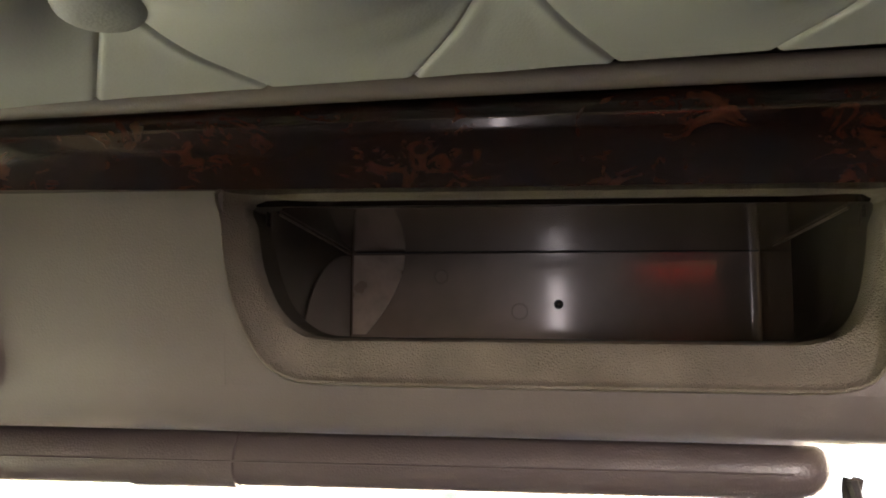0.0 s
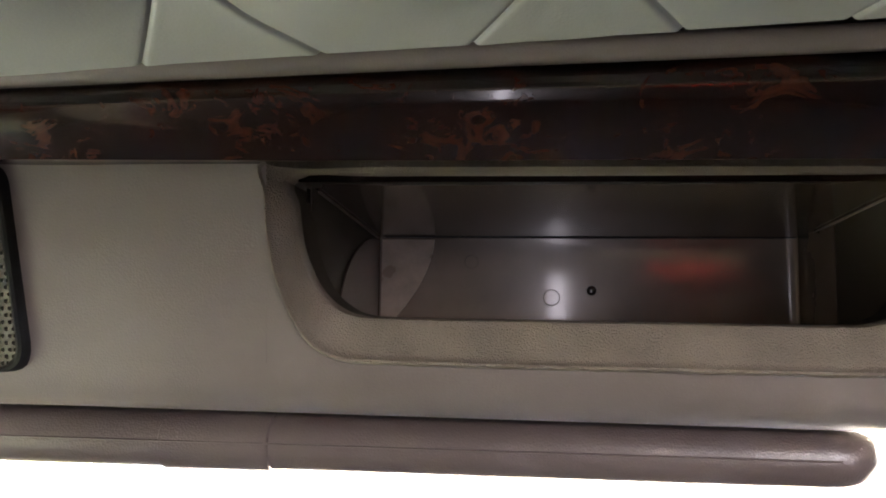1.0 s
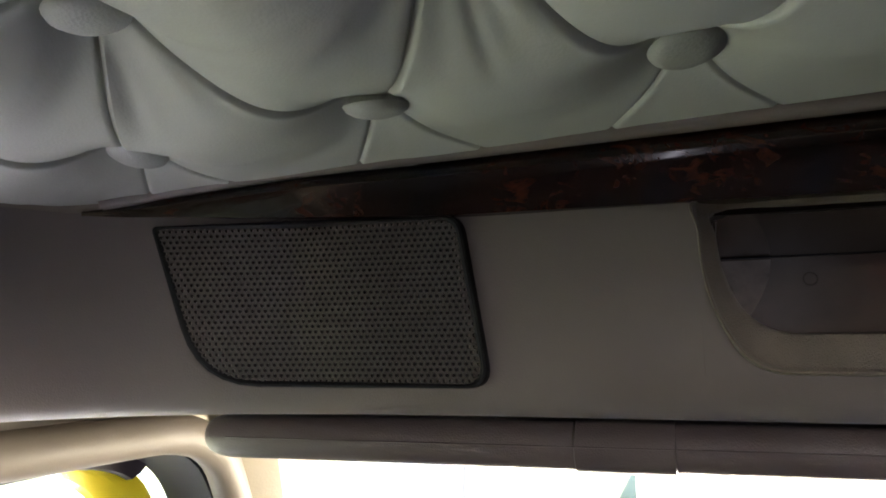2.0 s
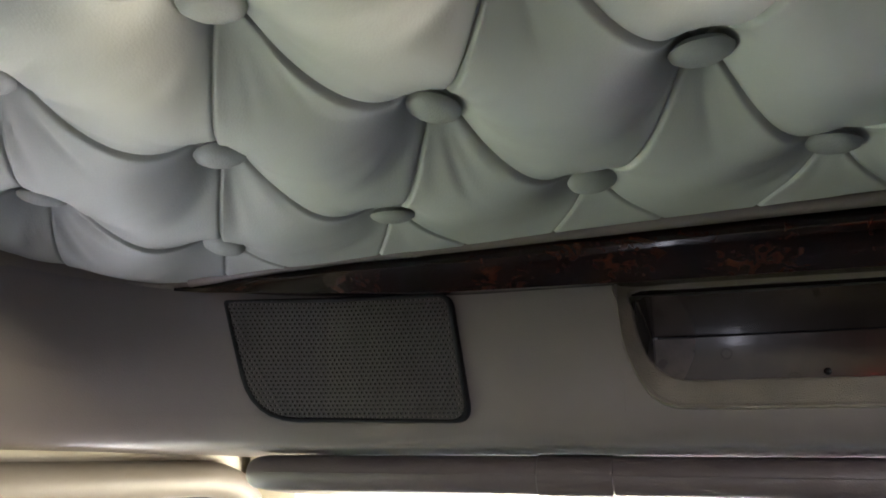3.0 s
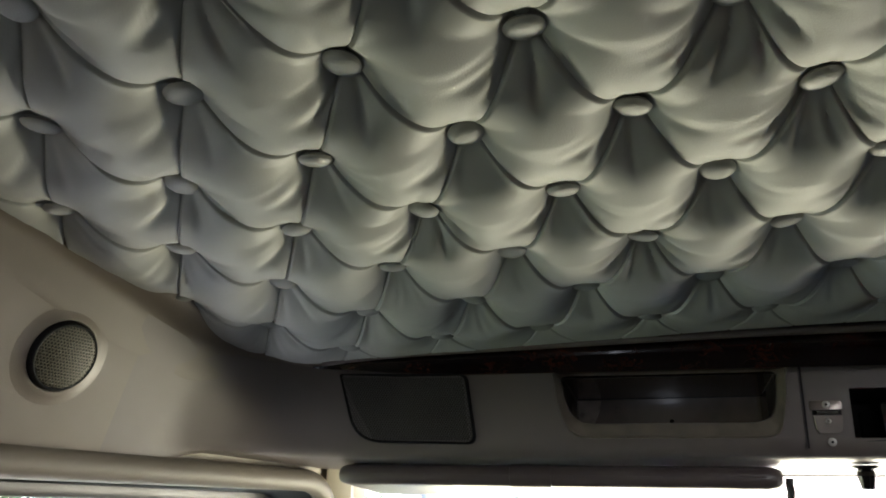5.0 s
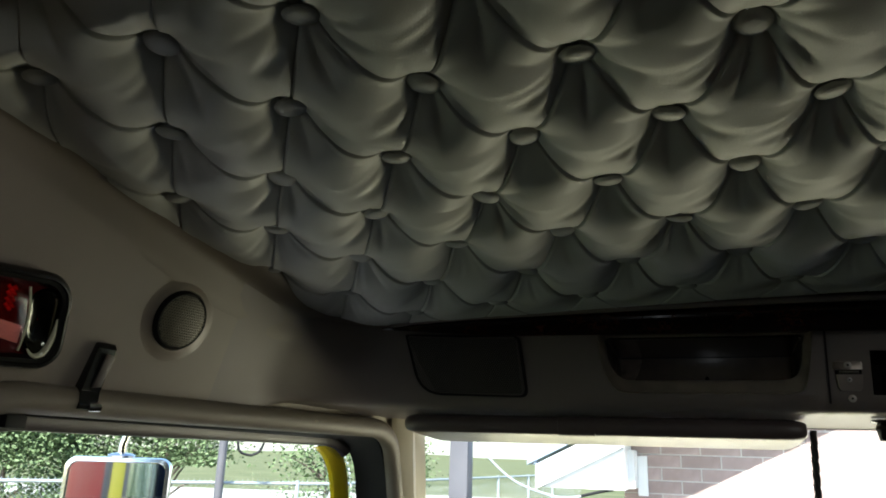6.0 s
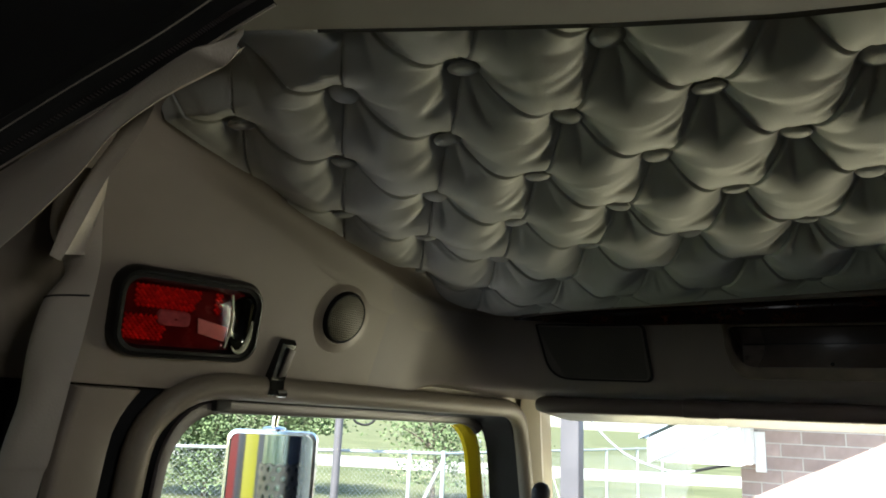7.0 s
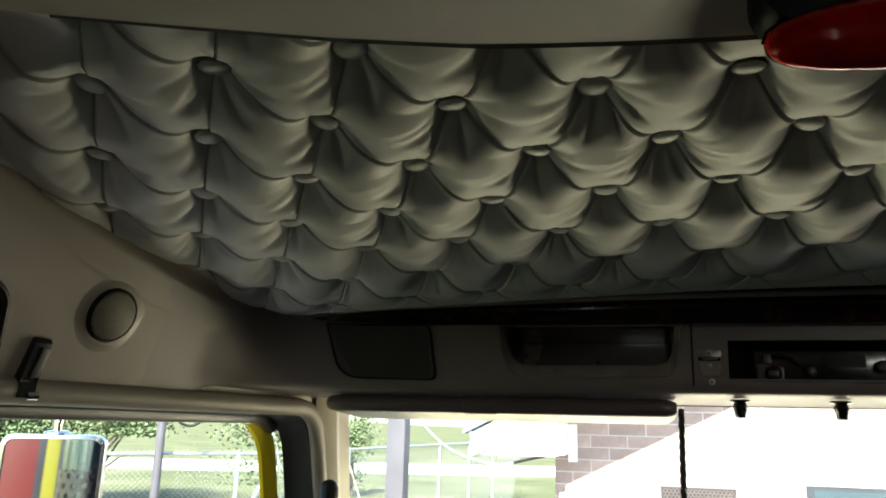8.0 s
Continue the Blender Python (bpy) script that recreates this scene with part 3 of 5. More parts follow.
def edge_roll():
    """The padded edge under the ceiling: a low ridge that runs out into the lining and fades round the front corner."""
    keys = [(wall_x(y, edge_z(y)), y, edge_z(y) + 0.005) for y in (0.18, 0.30, 0.42, 0.54, 0.66, 0.76)]
    for n in range(4, 11):
        (x, y), (x0, y0), (x1, y1) = FRONT[14 - n], FRONT[15 - n], FRONT[13 - n]
        d = Vector((y1 - y0, x0 - x1, 0)).normalized()
        lean = 0.115 + 0.2307 * min(max((-0.80 - x) / 0.12, 0), 1)
        z = edge_z(y) + 0.005
        keys.append((x + d.x * lean * (z - 2.70), y + d.y * lean * (z - 2.70), z))
    line = [Vector(p) for p in curve(keys, 6)]
    section = [(-0.010, -0.002), (0.018, -0.002), (0.0265, 0.001), (0.0310, 0.006), (0.0315, 0.012), (0.0285, 0.0175), (0.0225, 0.0215), (0.0145, 0.0250),
               (0.0070, 0.0290), (0.0010, 0.0345), (-0.0024, 0.0420), (-0.0026, 0.0510), (-0.0008, 0.0610), (0.0006, 0.0690), (0.0004, 0.078), (-0.001, 0.082)]
    rows = []
    for i, p in enumerate(line):
        t = line[min(i + 1, len(line) - 1)] - line[max(i - 1, 0)]
        inward = Vector((t.y, -t.x, 0)).normalized()
        w = lerp(p.y, [(0.15, 1.0), (0.62, 1.0), (0.78, 0.82), (0.88, 0.52), (0.97, 0.25), (1.03, 0.12)])
        down = inward * -lerp(p.x, [(-0.92, 0.3505), (-0.80, 0.115)]) + Vector((0, 0, -1))
        sunk, tall = lerp(p.y, [(0.68, 0.0), (0.80, 0.0035)]), lerp(p.y, [(0.80, 1.0), (1.0, 0.42)])
        flat = lerp(p.y, [(0.40, 0.0), (0.69, 1.0)])
        rows.append([p + inward * ((n + max(0.0012 - n, 0) * flat * (0.03 < h < 0.075)) * w - sunk * min(max((h - 0.02) / 0.03, 0), 1)) + down * (h * tall) for n, h in section])
    return grid_mesh(rows)


structure("edge_trim", edge_roll(), WALLVINYL, "padded tan vinyl roll between headliner and side wall", "trim")

DOOR = [(0.395, 1.95), (0.395, 2.627), (1.232, 2.627), (1.516, 1.95)]


def door_line(inset, n=10, front=0.0):
    a, b, c, d = [np.array(p) for p in DOOR]
    f = np.array([c[1] - d[1], d[0] - c[0]])
    f = -f / np.linalg.norm(f)
    pts = [a + (inset, 0), b + (inset, -inset), (c[0] - inset * 1.25 + front, c[1] - inset), d + f * inset + (front, 0)]
    return rounded(pts, [0.105 - inset * 0.6, 0.085], n)


def on(path, f):
    return [(f(y, z), y, z) for y, z in path]


# pillar lining: its front edge follows the door seal
edge = door_line(-0.021)[:12]
pad = []
for z in (1.96, 2.2, 2.40, 2.45, 2.48, 2.51, 2.535, 2.555, 2.572, 2.585, 2.596, 2.602):
    ye = lerp(z, [(q[1], q[0]) for q in edge])
    pad.append([(wall_x(y, z) + d, y, z) for y, d in [(0.316, -0.012), (0.3165, 0.002), (0.319, 0.005), (0.325, 0.006)] + [(max(ye - e, 0.327 + 0.001 * (0.05 - e)), g) for e, g in ((0.03, 0.006), (0.008, 0.006), (0.003, 0.004), (0.0, -0.001), (-0.001, -0.02))]])
pad.append([(p[0] - 0.005, p[1], 2.6045) for p in pad[-1]])
pad.append([(p[0] - 0.025, p[1], 2.605) for p in pad[-1]])
structure("wall_pillar", grid_mesh(pad), WALLVINYL, "tan vinyl pillar lining behind the door", "wall")

door = thing("door_1", (-1.0, 0.8, 1.95), "closed truck door with beige seal around a curved window", "door", "", "structure")
part("door_seal", sweep(on(door_line(0.012), lambda y, z: wall_x(y, z) + 0.002), 0.017, 12, up=(1, 0, 0)), SEAL, door, "rounded beige rubber door seal")
loops = []
for inset, t in ((0.010, -0.06), (0.022, 0.0), (0.026, 0.25), (0.030, 0.6), (0.034, 1.0)):
    loops.append(on(door_line(inset, front=0.045 * t), lambda y, z, t=t: (wall_x(y, z) - 0.004) * (1 - t) + (door_x(y, z) + 0.004) * t))
part("door_reveal", grid_mesh(loops), BLACK, door, "black rubber reveal")
loops = []
for inset, off in ((0.030, 0.003), (0.031, 0.008), (0.040, 0.009), (0.045, 0.006), (0.046, 0.0)):
    loops.append(on(door_line(inset, front=0.045)[:18], lambda y, z, off=off: door_x(y, z) + off))
part("window_frame", grid_mesh(loops), FRAMEGREY, door, "grey metal window frame")
glass = part("window_glass", slab(on(door_line(0.040, front=0.050), lambda y, z: door_x(y, z) - 0.002), (-0.004, 0, 0)), THINGLASS, door, smooth=False)
glass.visible_shadow = False
part("catch_bracket", box((door_x(0.5, 2.59) + 0.004, 0.486, 2.583), (door_x(0.5, 2.59) + 0.016, 0.512, 2.598)), BLACK, door, "small dark catch on the frame", bevel=0.003)

# The rear strip is black to stand in for shade between lining and seal.
for nm, k0, k1, m in (("rear_gap_shade", 0, 11, BLACK), ("front_surround", 10, 24, PILLAR)):
    part(nm, grid_mesh([on(door_line(i)[k0:k1], lambda y, z, d=d: wall_x(y, z) - d) for i, d in ((0.012, 0.012), (-0.03, 0.014), (-0.075, 0.016)) + (((-0.24, 0.03),) if m is BLACK else ())]), m, door)

# A-pillar
pil = []
for z in np.linspace(2.64, 1.95, 12):
    y1, x1 = 1.283 - 0.41 * (z - 2.6), -0.872 + 0.09 * (z - 2.6)
    a, d = np.array(DOOR[2]), np.array(DOOR[3])
    y0 = min(a[0] + (d[0] - a[0]) * (a[1] - z) / (a[1] - d[1]) - 0.022, y1 - 0.02) if z < 2.6 else 1.20
    x0 = wall_x(y0, z) - 0.004
    pil.append([(x0, y0, z), (x0 + 0.25 * (x1 - x0) + 0.008, y0 + 0.25 * (y1 - y0), z), (x0 + 0.75 * (x1 - x0) + 0.010, y0 + 0.75 * (y1 - y0), z), (x1, y1, z), (x1 - 0.01, y1 + 0.03, z), (x1 - 0.12, y1 + 0.06, z)])
structure("pillar_trim", grid_mesh(pil), PILLAR, "beige plastic windshield pillar trim", "pillar")

# ---------------------------------------------------------------- sun visor
visor = thing("sun_visor", (-0.5, 1.11, 2.605), "dark plum padded sun visor folded up under the console", "sun visor")


def visor_pad():
    rows = []
    for x in np.concatenate([[-0.8155, -0.814, -0.811, -0.806, -0.795], np.linspace(-0.78, -0.225, 26), [-0.212, -0.203, -0.197, -0.194, -0.193]]):
        e = min((x + 0.8165) / 0.026, (-0.192 - x) / 0.026, 1)
        k = math.sqrt(max(1 - (1 - e) ** 2, 0.02))
        yf = 1.083 + 0.055 * (x + 0.813) + 0.016 * (1 - k)
        h, zc = 0.0150 * (0.5 + 0.5 * k), 2.6225
        row = []
        for a in np.linspace(-math.pi / 2, math.pi / 2, 11):
            row.append((x, yf + h * (1 - math.cos(a)), zc + h * math.sin(a)))
        row += [(x, yf + 0.05, zc + h), (x, yf + 0.15 * k, zc + h * 0.5), (x, yf + 0.156 * k, zc - 0.010), (x, yf + 0.15 * k, zc - h - 0.011 * k), (x, yf + 0.05, zc - h - 0.004 * k)]
        rows.append(row)
    bm = grid_mesh(rows, closed=True)
    vs = list(bm.verts)
    bm.faces.new(vs[:16])
    bm.faces.new(vs[-16:][::-1])
    return bm


part("visor_pad", visor_pad(), VISORVINYL, visor)
seam = [(x, 1.0823 + 0.055 * (x + 0.813), 2.6235) for x in np.linspace(-0.79, -0.215, 30)]
part("visor_seam", sweep(seam, 0.0006, 6), VISORVINYL, visor)
sl = []
for x in (-0.5555, -0.5545, -0.5535, -0.50, -0.4975, -0.4965):
    yf = 1.083 + 0.055 * (x + 0.813)
    g = 0.0012 if -0.555 < x < -0.497 else -0.0005
    sl.append([(x, yf + 0.015 - (0.015 + g) * math.cos(a), 2.6225 + (0.015 + g) * math.sin(a)) for a in np.linspace(-math.pi / 2, math.pi / 2, 11)])
    sl[-1] = [(x, yf + 0.10, 2.6225 - 0.012 - g)] + sl[-1] + [(x, yf + 0.10, 2.6225 + 0.011 + g)]
part("visor_sleeve", grid_mesh(sl), VISORVINYL, visor, "vinyl sleeve round the visor rod")

# ---------------------------------------------------------------- windshield and closing walls
ws = [(-0.90, 1.30, 2.632), (0.90, 1.30, 2.632), (0.95, 2.05, 1.95), (-0.95, 2.05, 1.95)]
w1 = structure("window_1", slab(ws, (0, 0.005, 0.002)), GLASS, "clear truck windshield", "windshield", smooth=False)
w1.visible_shadow = False

header = []
for x in np.linspace(-1.0, 0.95, 40):
    ze = header_z(x)
    lean = 0.45
    header.append([(x, 0.236 - lean * (3.06 - ze), 3.06), (x, 0.236 - lean * 0.05, ze + 0.05), (x, 0.234, ze + 0.010), (x, 0.2352, ze + 0.003), (x, 0.2368, ze), (x, 0.2386, ze + 0.003), (x, 0.2415, ze + 0.012), (x, 0.246, ze + 0.03), (x, 0.246, 3.06)])
structure("header_panel", grid_mesh(header), HEADER, "cream vinyl header panel over the sleeper opening", "header")

# Dark sheet added over the header's lit front, to dim the cubby's reflection.
lining = []
for x in np.linspace(-0.98, 0.94, 40):
    ze = header_z(x)
    lining.append([(x, 0.249, 3.03), (x, 0.249, ze + 0.008), (x, 0.254, ze + 0.006), (x, 0.257, ze + 0.010), (x, 0.257, 3.03)])
structure("header_dark_sheet", grid_mesh(lining), DARKROOM, "unseen dark sheet added to keep the header dim in the cubby's reflection", "header")

structure("ceiling", box((-1.15, -2.2, 3.03), (1.15, 1.34, 3.06)), DARKROOM, "plain roof shell of the cab", "roof")
structure("wall_front", box((-1.1, 1.31, 2.637), (1.1, 1.34, 3.03)), DARKROOM, "plain roof front above the windshield", "wall")
structure("wall_back", box((-1.15, -2.23, 1.2), (1.15, -2.2, 3.03)), LININGDARK, "plain sleeper back wall", "wall")
structure("floor", box((-1.05, -2.2, 0.0), (1.15, 1.75, 1.25)), DARKFLOOR, "plain dark cab floor", "floor")
# Raised out of view to block low light from the windshield.
structure("wall_dash", box((-1.1, 1.50, 1.25), (1.1, 1.70, 2.17)), DARKROOM, "plain dark panel below the windshield", "wall")
structure("wall_sleeper", box((-0.99, -2.2, 1.25), (-0.96, 0.09, 3.03)), LININGDARK, "plain sleeper side wall", "wall")
# Top set high, out of view, to cut light from the door window.
structure("wall_cowl", box((-1.08, 0.11, 1.25), (-1.03, 1.66, 2.28)), DARKROOM, "plain lower door panel", "wall")
structure("wall_return", box((-1.15, 0.09, 1.25), (-0.96, 0.11, 3.03)), DARKROOM, "plain return beside the sleeper opening", "wall")
structure("wall_roof_side", slab([(-1.12, 0.09, 2.605), (-1.0, 1.3, 2.645), (-1.0, 1.3, 3.03), (-1.12, 0.09, 3.03)], (-0.03, 0, 0)), DARKROOM, "plain outer roof side", "wall")
structure("wall_right", box((0.95, -0.20, 2.62), (0.98, 1.34, 3.03)), WALLVINYL, "tan vinyl lining above the passenger door", "wall")
structure("wall_right_rear", box((0.95, -2.2, 2.62), (0.98, -0.64, 3.03)), LININGDARK, "plain lining of the sleeper's side", "wall")
structure("wall_right_sill", box((0.95, -0.64, 2.62), (0.98, -0.20, 2.74)), LININGDARK, "plain lining under the added pane", "wall")
# Closes the unseen passenger window to keep its light off the ceiling.
structure("wall_right_low", box((0.95, -2.2, 1.25), (0.98, 1.66, 2.62)), DARKROOM, "unseen plain wall closing the passenger side, its window left out", "wall")
# Unseen pane added to give the side fill lamp an opening.
w2 = structure("added_pane", box((0.962, -0.64, 2.74), (0.967, -0.20, 3.03)), GLASS, "clear pane added with the side fill lamp", "window", smooth=False)
w2.visible_shadow = False

# ---------------------------------------------------------------- fittings in the cab


def tinted_lens(name, color):
    """Thin coloured plastic: see-through, with a gloss that grows at a slant."""
    m = bpy.data.materials.new(name)
    m.use_nodes = True
    nt = m.node_tree
    n, l = nt.nodes, nt.links
    n.remove(n["Principled BSDF"])
    tr, gl, mx, fr = n.new("ShaderNodeBsdfTransparent"), n.new("ShaderNodeBsdfGlossy"), n.new("ShaderNodeMixShader"), n.new("ShaderNodeFresnel")
    tl, thin = n.new("ShaderNodeBsdfTranslucent"), n.new("ShaderNodeMixShader")
    tr.inputs["Color"].default_value = (*color, 1)
    tl.inputs["Color"].default_value = (0.95, color[1] * 0.06, color[2] * 0.05, 1)
    thin.inputs["Fac"].default_value = 0.1
    l.new(tr.outputs[0], thin.inputs[1])
    l.new(tl.outputs[0], thin.inputs[2])
    gl.inputs["Roughness"].default_value = 0.06
    fr.inputs["IOR"].default_value = 1.28
    l.new(fr.outputs[0], mx.inputs["Fac"])
    l.new(thin.outputs[0], mx.inputs[1])
    l.new(gl.outputs[0], mx.inputs[2])
    l.new(mx.outputs[0], n["Material Output"].inputs["Surface"])
    return m


REDLENS = tinted_lens("red_lens_plastic", (1.0, 0.70, 0.66))
BEZEL = surface("black_bezel_plastic", (0.006, 0.006, 0.006), 0.35, vary=0.2, scale=20, grain=500, bump=0.04, spec=0.22)
REDBACK = surface("red_reflector", (0.95, 0.022, 0.016), 0.22, metal=0.15, vary=0.15, scale=30, coat=0.6, bump=0.02)
# Brightness differs by facet in the colour, standing in for the facets' glints.
_nt = REDBACK.node_tree
_geo, _rng, _hsv = _nt.nodes.new("ShaderNodeNewGeometry"), _nt.nodes.new("ShaderNodeMapRange"), _nt.nodes.new("ShaderNodeHueSaturation")
_rng.inputs["To Min"].default_value, _rng.inputs["To Max"].default_value = 0.45, 1.05
_nt.links.new(_geo.outputs["Random Per Island"], _rng.inputs["Value"])
_nt.links.new(_rng.outputs[0], _hsv.inputs["Value"])
_hsv.inputs["Color"].default_value = (1.0, 0.024, 0.018, 1)
_nt.links.new(_hsv.outputs["Color"], _nt.nodes["Principled BSDF"].inputs["Base Color"])
REDBODY = surface("red_lens_body", (0.95, 0.022, 0.016), 0.28, vary=0.25, scale=60, coat=0.6, bump=0.02)
REDDARK = surface("dark_red_plastic", (0.09, 0.003, 0.003), 0.25, vary=0.3, scale=40, coat=0.4, bump=0.02)
BOWL = surface("lamp_reflector", (0.07, 0.07, 0.06), 0.14, metal=1.0, vary=0.1, scale=20, bump=0.02)
LENSGLARE = surface("lens_glare_pink", (0.85, 0.60, 0.56), 0.2, vary=0.15, scale=60, coat=0.5, bump=0.02)
LENSPALE = surface("lens_edge_and_glint", (0.50, 0.49, 0.36), 0.12, vary=0.1, scale=30, coat=0.6, bump=0.01)
BULBCLEAR = surface("smoky_bulb_cover", (0.45, 0.20, 0.22), 0.12, vary=0.3, scale=90, coat=0.7, bump=0.02)
CORD = surface("black_braided_cord", (0.018, 0.014, 0.013), 0.7, vary=0.3, scale=60, grain=900, bump=0.3)
CURTAIN = surface("taupe_curtain_vinyl", (0.36, 0.315, 0.265), 0.55, vary=0.08, scale=6, grain=500, bump=0.12)
LINING = surface("black_lining_and_shade", (0.0045, 0.0042, 0.004), 0.8, vary=0.2, scale=9, grain=500, bump=0.1)


def flat_on(x, z, proud):
    return Vector((x, face_y(x, z, proud), z))


def plate(outline, low, high):
    """A thin plate on the console's face."""
    return grid_mesh([[flat_on(x, z, low) for x, z in outline], [flat_on(x, z, high - 0.0004) for x, z in outline],
                      [flat_on(-0.143 + (x + 0.143) * 0.97, z, high) for x, z in outline]], closed=True)


def capped(bm, n):
    bm.verts.ensure_lookup_table()
    bm.faces.new(list(bm.verts)[-n:])
    return bm


o = [(-0.1620, 2.702), (-0.1620, 2.7105), (-0.159, 2.7135), (-0.128, 2.7135), (-0.1255, 2.7105), (-0.1255, 2.702)]
keeper = part("latch_keeper", capped(plate(o, -0.0005, 0.0022), 6), STEEL, console, "worn steel latch keeper")
o = [(-0.1585, 2.695), (-0.1575, 2.679), (-0.1545, 2.6735), (-0.1300, 2.6735), (-0.1270, 2.679), (-0.1260, 2.695)]
hasp = part("latch_plate", capped(plate(o, -0.0005, 0.0030), 6), STEEL, console, "worn steel latch plate")
part("latch_bar", sweep([flat_on(-0.1555, 2.6988, 0.003), flat_on(-0.1310, 2.6988, 0.003)], 0.0020, 10), CHROME, hasp)
part("latch_slot", box((-0.1600, face_y(-0.14, 2.6988) - 0.0012, 2.6958), (-0.1270, face_y(-0.14, 2.6988) + 0.001, 2.7016)), BLACK, hasp)
for x, z, r, own in ((-0.1437, 2.7080, 0.0048, keeper), (-0.1412, 2.6632, 0.0052, hasp), (-0.1432, 2.6880, 0.0034, hasp)):
    base = 0.0022 if z > 2.70 else 0.0030 if z > 2.67 else 0.0
    part("screw", disc(flat_on(x, z, base), (0, -1, -0.11), r, 0.0012, 20, 0.0004), WASHER, own, "pale flat screw washer")
    part("screw_hole", disc(flat_on(x, z, base + 0.0012), (0, -1, -0.11), r * 0.34, 0.0006, 10), BLACK, own)

radio = thing("cb_radio", (0.04, 1.15, 2.667), "black two-way radio in the open bay of the console", "radio")
part("radio_case", box((-0.072, 1.095, 2.6705), (0.135, 1.215, 2.716)), BLACKGLOSS, radio, bevel=0.003)
part("radio_foot", box((0.0, 1.11, 2.667), (0.10, 1.20, 2.671)), BLACK, radio)
part("plug_plate", box((-0.069, 1.086, 2.667), (-0.030, 1.096, 2.690)), PLUGGREY, radio, "grey plug plate", bevel=0.002)
part("plug_ring", disc((-0.046, 1.086, 2.6785), (0, -1, 0), 0.0125, 0.006, 24, 0.001), BLACK, radio)
part("plug_tab", box((-0.0545, 1.076, 2.6745), (-0.0395, 1.081, 2.6825)), PLUGGREY, radio, "grey plug tab", bevel=0.0015)
part("switch_block", box((-0.060, 1.084, 2.6945), (-0.0475, 1.096, 2.7085)), PLUGGREY, radio, "small grey switch", bevel=0.0015)
part("lead", sweep(curve([(-0.050, 1.088, 2.702), (-0.040, 1.080, 2.708), (-0.024, 1.082, 2.706), (-0.010, 1.090, 2.696), (0.0, 1.098, 2.690)], 6), 0.0022, 8), BLACK, radio)
for x, z, r in ((0.01, 2.683, 0.009), (0.112, 2.690, 0.010)):
    part("knob", disc((x, 1.096, z), (0, -1, 0), r, 0.014, 20, 0.001), FRAMEGREY, radio)
part("dial_window", box((0.03, 1.0935, 2.690), (0.09, 1.096, 2.710)), BLACKGLOSS, radio)


def console_knob(x, y):
    k = thing("mounting_knob", (x, y, 2.612), "dark plastic knob on a washer under the console", "knob", "knobs under the console")
    part("washer", disc((x, y, 2.639), (0, 0, -1), 0.0175, 0.005, 20, 0.001), BLACKGLOSS, k)
    prof = [(0.0085, 2.634), (0.0105, 2.631), (0.0115, 2.626), (0.0095, 2.618), (0.0080, 2.611), (0.0070, 2.6095)]
    rows = [[(x + r * math.cos(a), y + r * math.sin(a), z) for a in [2 * math.pi * i / 8 for i in range(8)]] for r, z in prof]
    bm = grid_mesh(rows, closed=True)
    vs = list(bm.verts)
    bm.faces.new(vs[-8:])
    bm.faces.new(vs[:8])
    part("grip", bm, BLACKGLOSS, k, smooth=False)


console_knob(-0.094, 1.125)
console_knob(0.056, 1.125)

cord = thing("braided_cord", (-0.186, 1.118, 2.30), "black braided cord hanging from the end of the visor", "cord")
for s in range(3):
    pts, rad = [], []
    for i in range(70):
        z = 2.622 - i * 0.0052
        a = i * 0.62 + s * 2.094
        pts.append((-0.187 - 0.008 * i / 70 + 0.0024 * math.cos(a), 1.118 + 0.0024 * math.sin(a), z))
    part("strand", sweep(pts, 0.0029, 6), CORD, cord)

# round tweeter on the side wall
WN = Vector((1, -0.1647, -0.3505)).normalized()
WU = Vector((0.1647, 1, 0)).normalized()
WV = WN.cross(WU) * -1
if WV.z < 0:
    WV = -WV


def on_wall(y, z, u, v, n):
    p = Vector((wall_x(y, z), y, z))
    return p + WU * u + WV * v + WN * n


TY, TZ = 0.650, 2.722
tweeter = thing("door_speaker", on_wall(TY, TZ, 0, 0, 0), "small round speaker with tan mesh grille on the side wall", "speaker")
circle = [(0.0335 * math.cos(a), 0.0335 * math.sin(a)) for a in [2 * math.pi * i / 28 for i in range(28)]]
part("mesh_grille", perforated(lambda u, v, d: on_wall(TY, TZ, u, v, 0.0085 + 0.0025 * (1 - (u * u + v * v) / 0.00112) - d), circle, 0.0037, 0.00145, 0.0004, 0.0015), surface("tan_mesh", (0.085, 0.075, 0.055), 0.45, metal=0.2, vary=0.1, scale=30, grain=500, bump=0.05), tweeter)
# Black ring: shade at the grille's side wall put into colour.
rows = [[on_wall(TY, TZ, r * math.cos(a), r * math.sin(a), n) for a in [2 * math.pi * i / 36 for i in range(36)]]
        for r, n in ((0.0375, -0.001), (0.0370, 0.005), (0.0358, 0.0085), (0.0345, 0.0092), (0.0332, 0.0086), (0.033, 0.006))]
part("rim", grid_mesh(rows, closed=True), BLACK, tweeter)
part("collar", grid_mesh([[on_wall(TY, TZ, r * math.cos(a), r * math.sin(a), n) for a in [2 * math.pi * i / 36 for i in range(36)]]
                         for r, n in ((0.0600, -0.0012), (0.055, -0.0002), (0.051, 0.0003), (0.047, 0.0011), (0.0435, 0.0022), (0.0405, 0.0031), (0.0388, 0.0032), (0.0376, 0.001))], closed=True), WALLVINYL, tweeter, "soft raised vinyl collar")
part("cone_backing", disc(on_wall(TY, TZ, 0, 0, 0.001), WN, 0.0335, 0.004, 24), BLACK, tweeter)


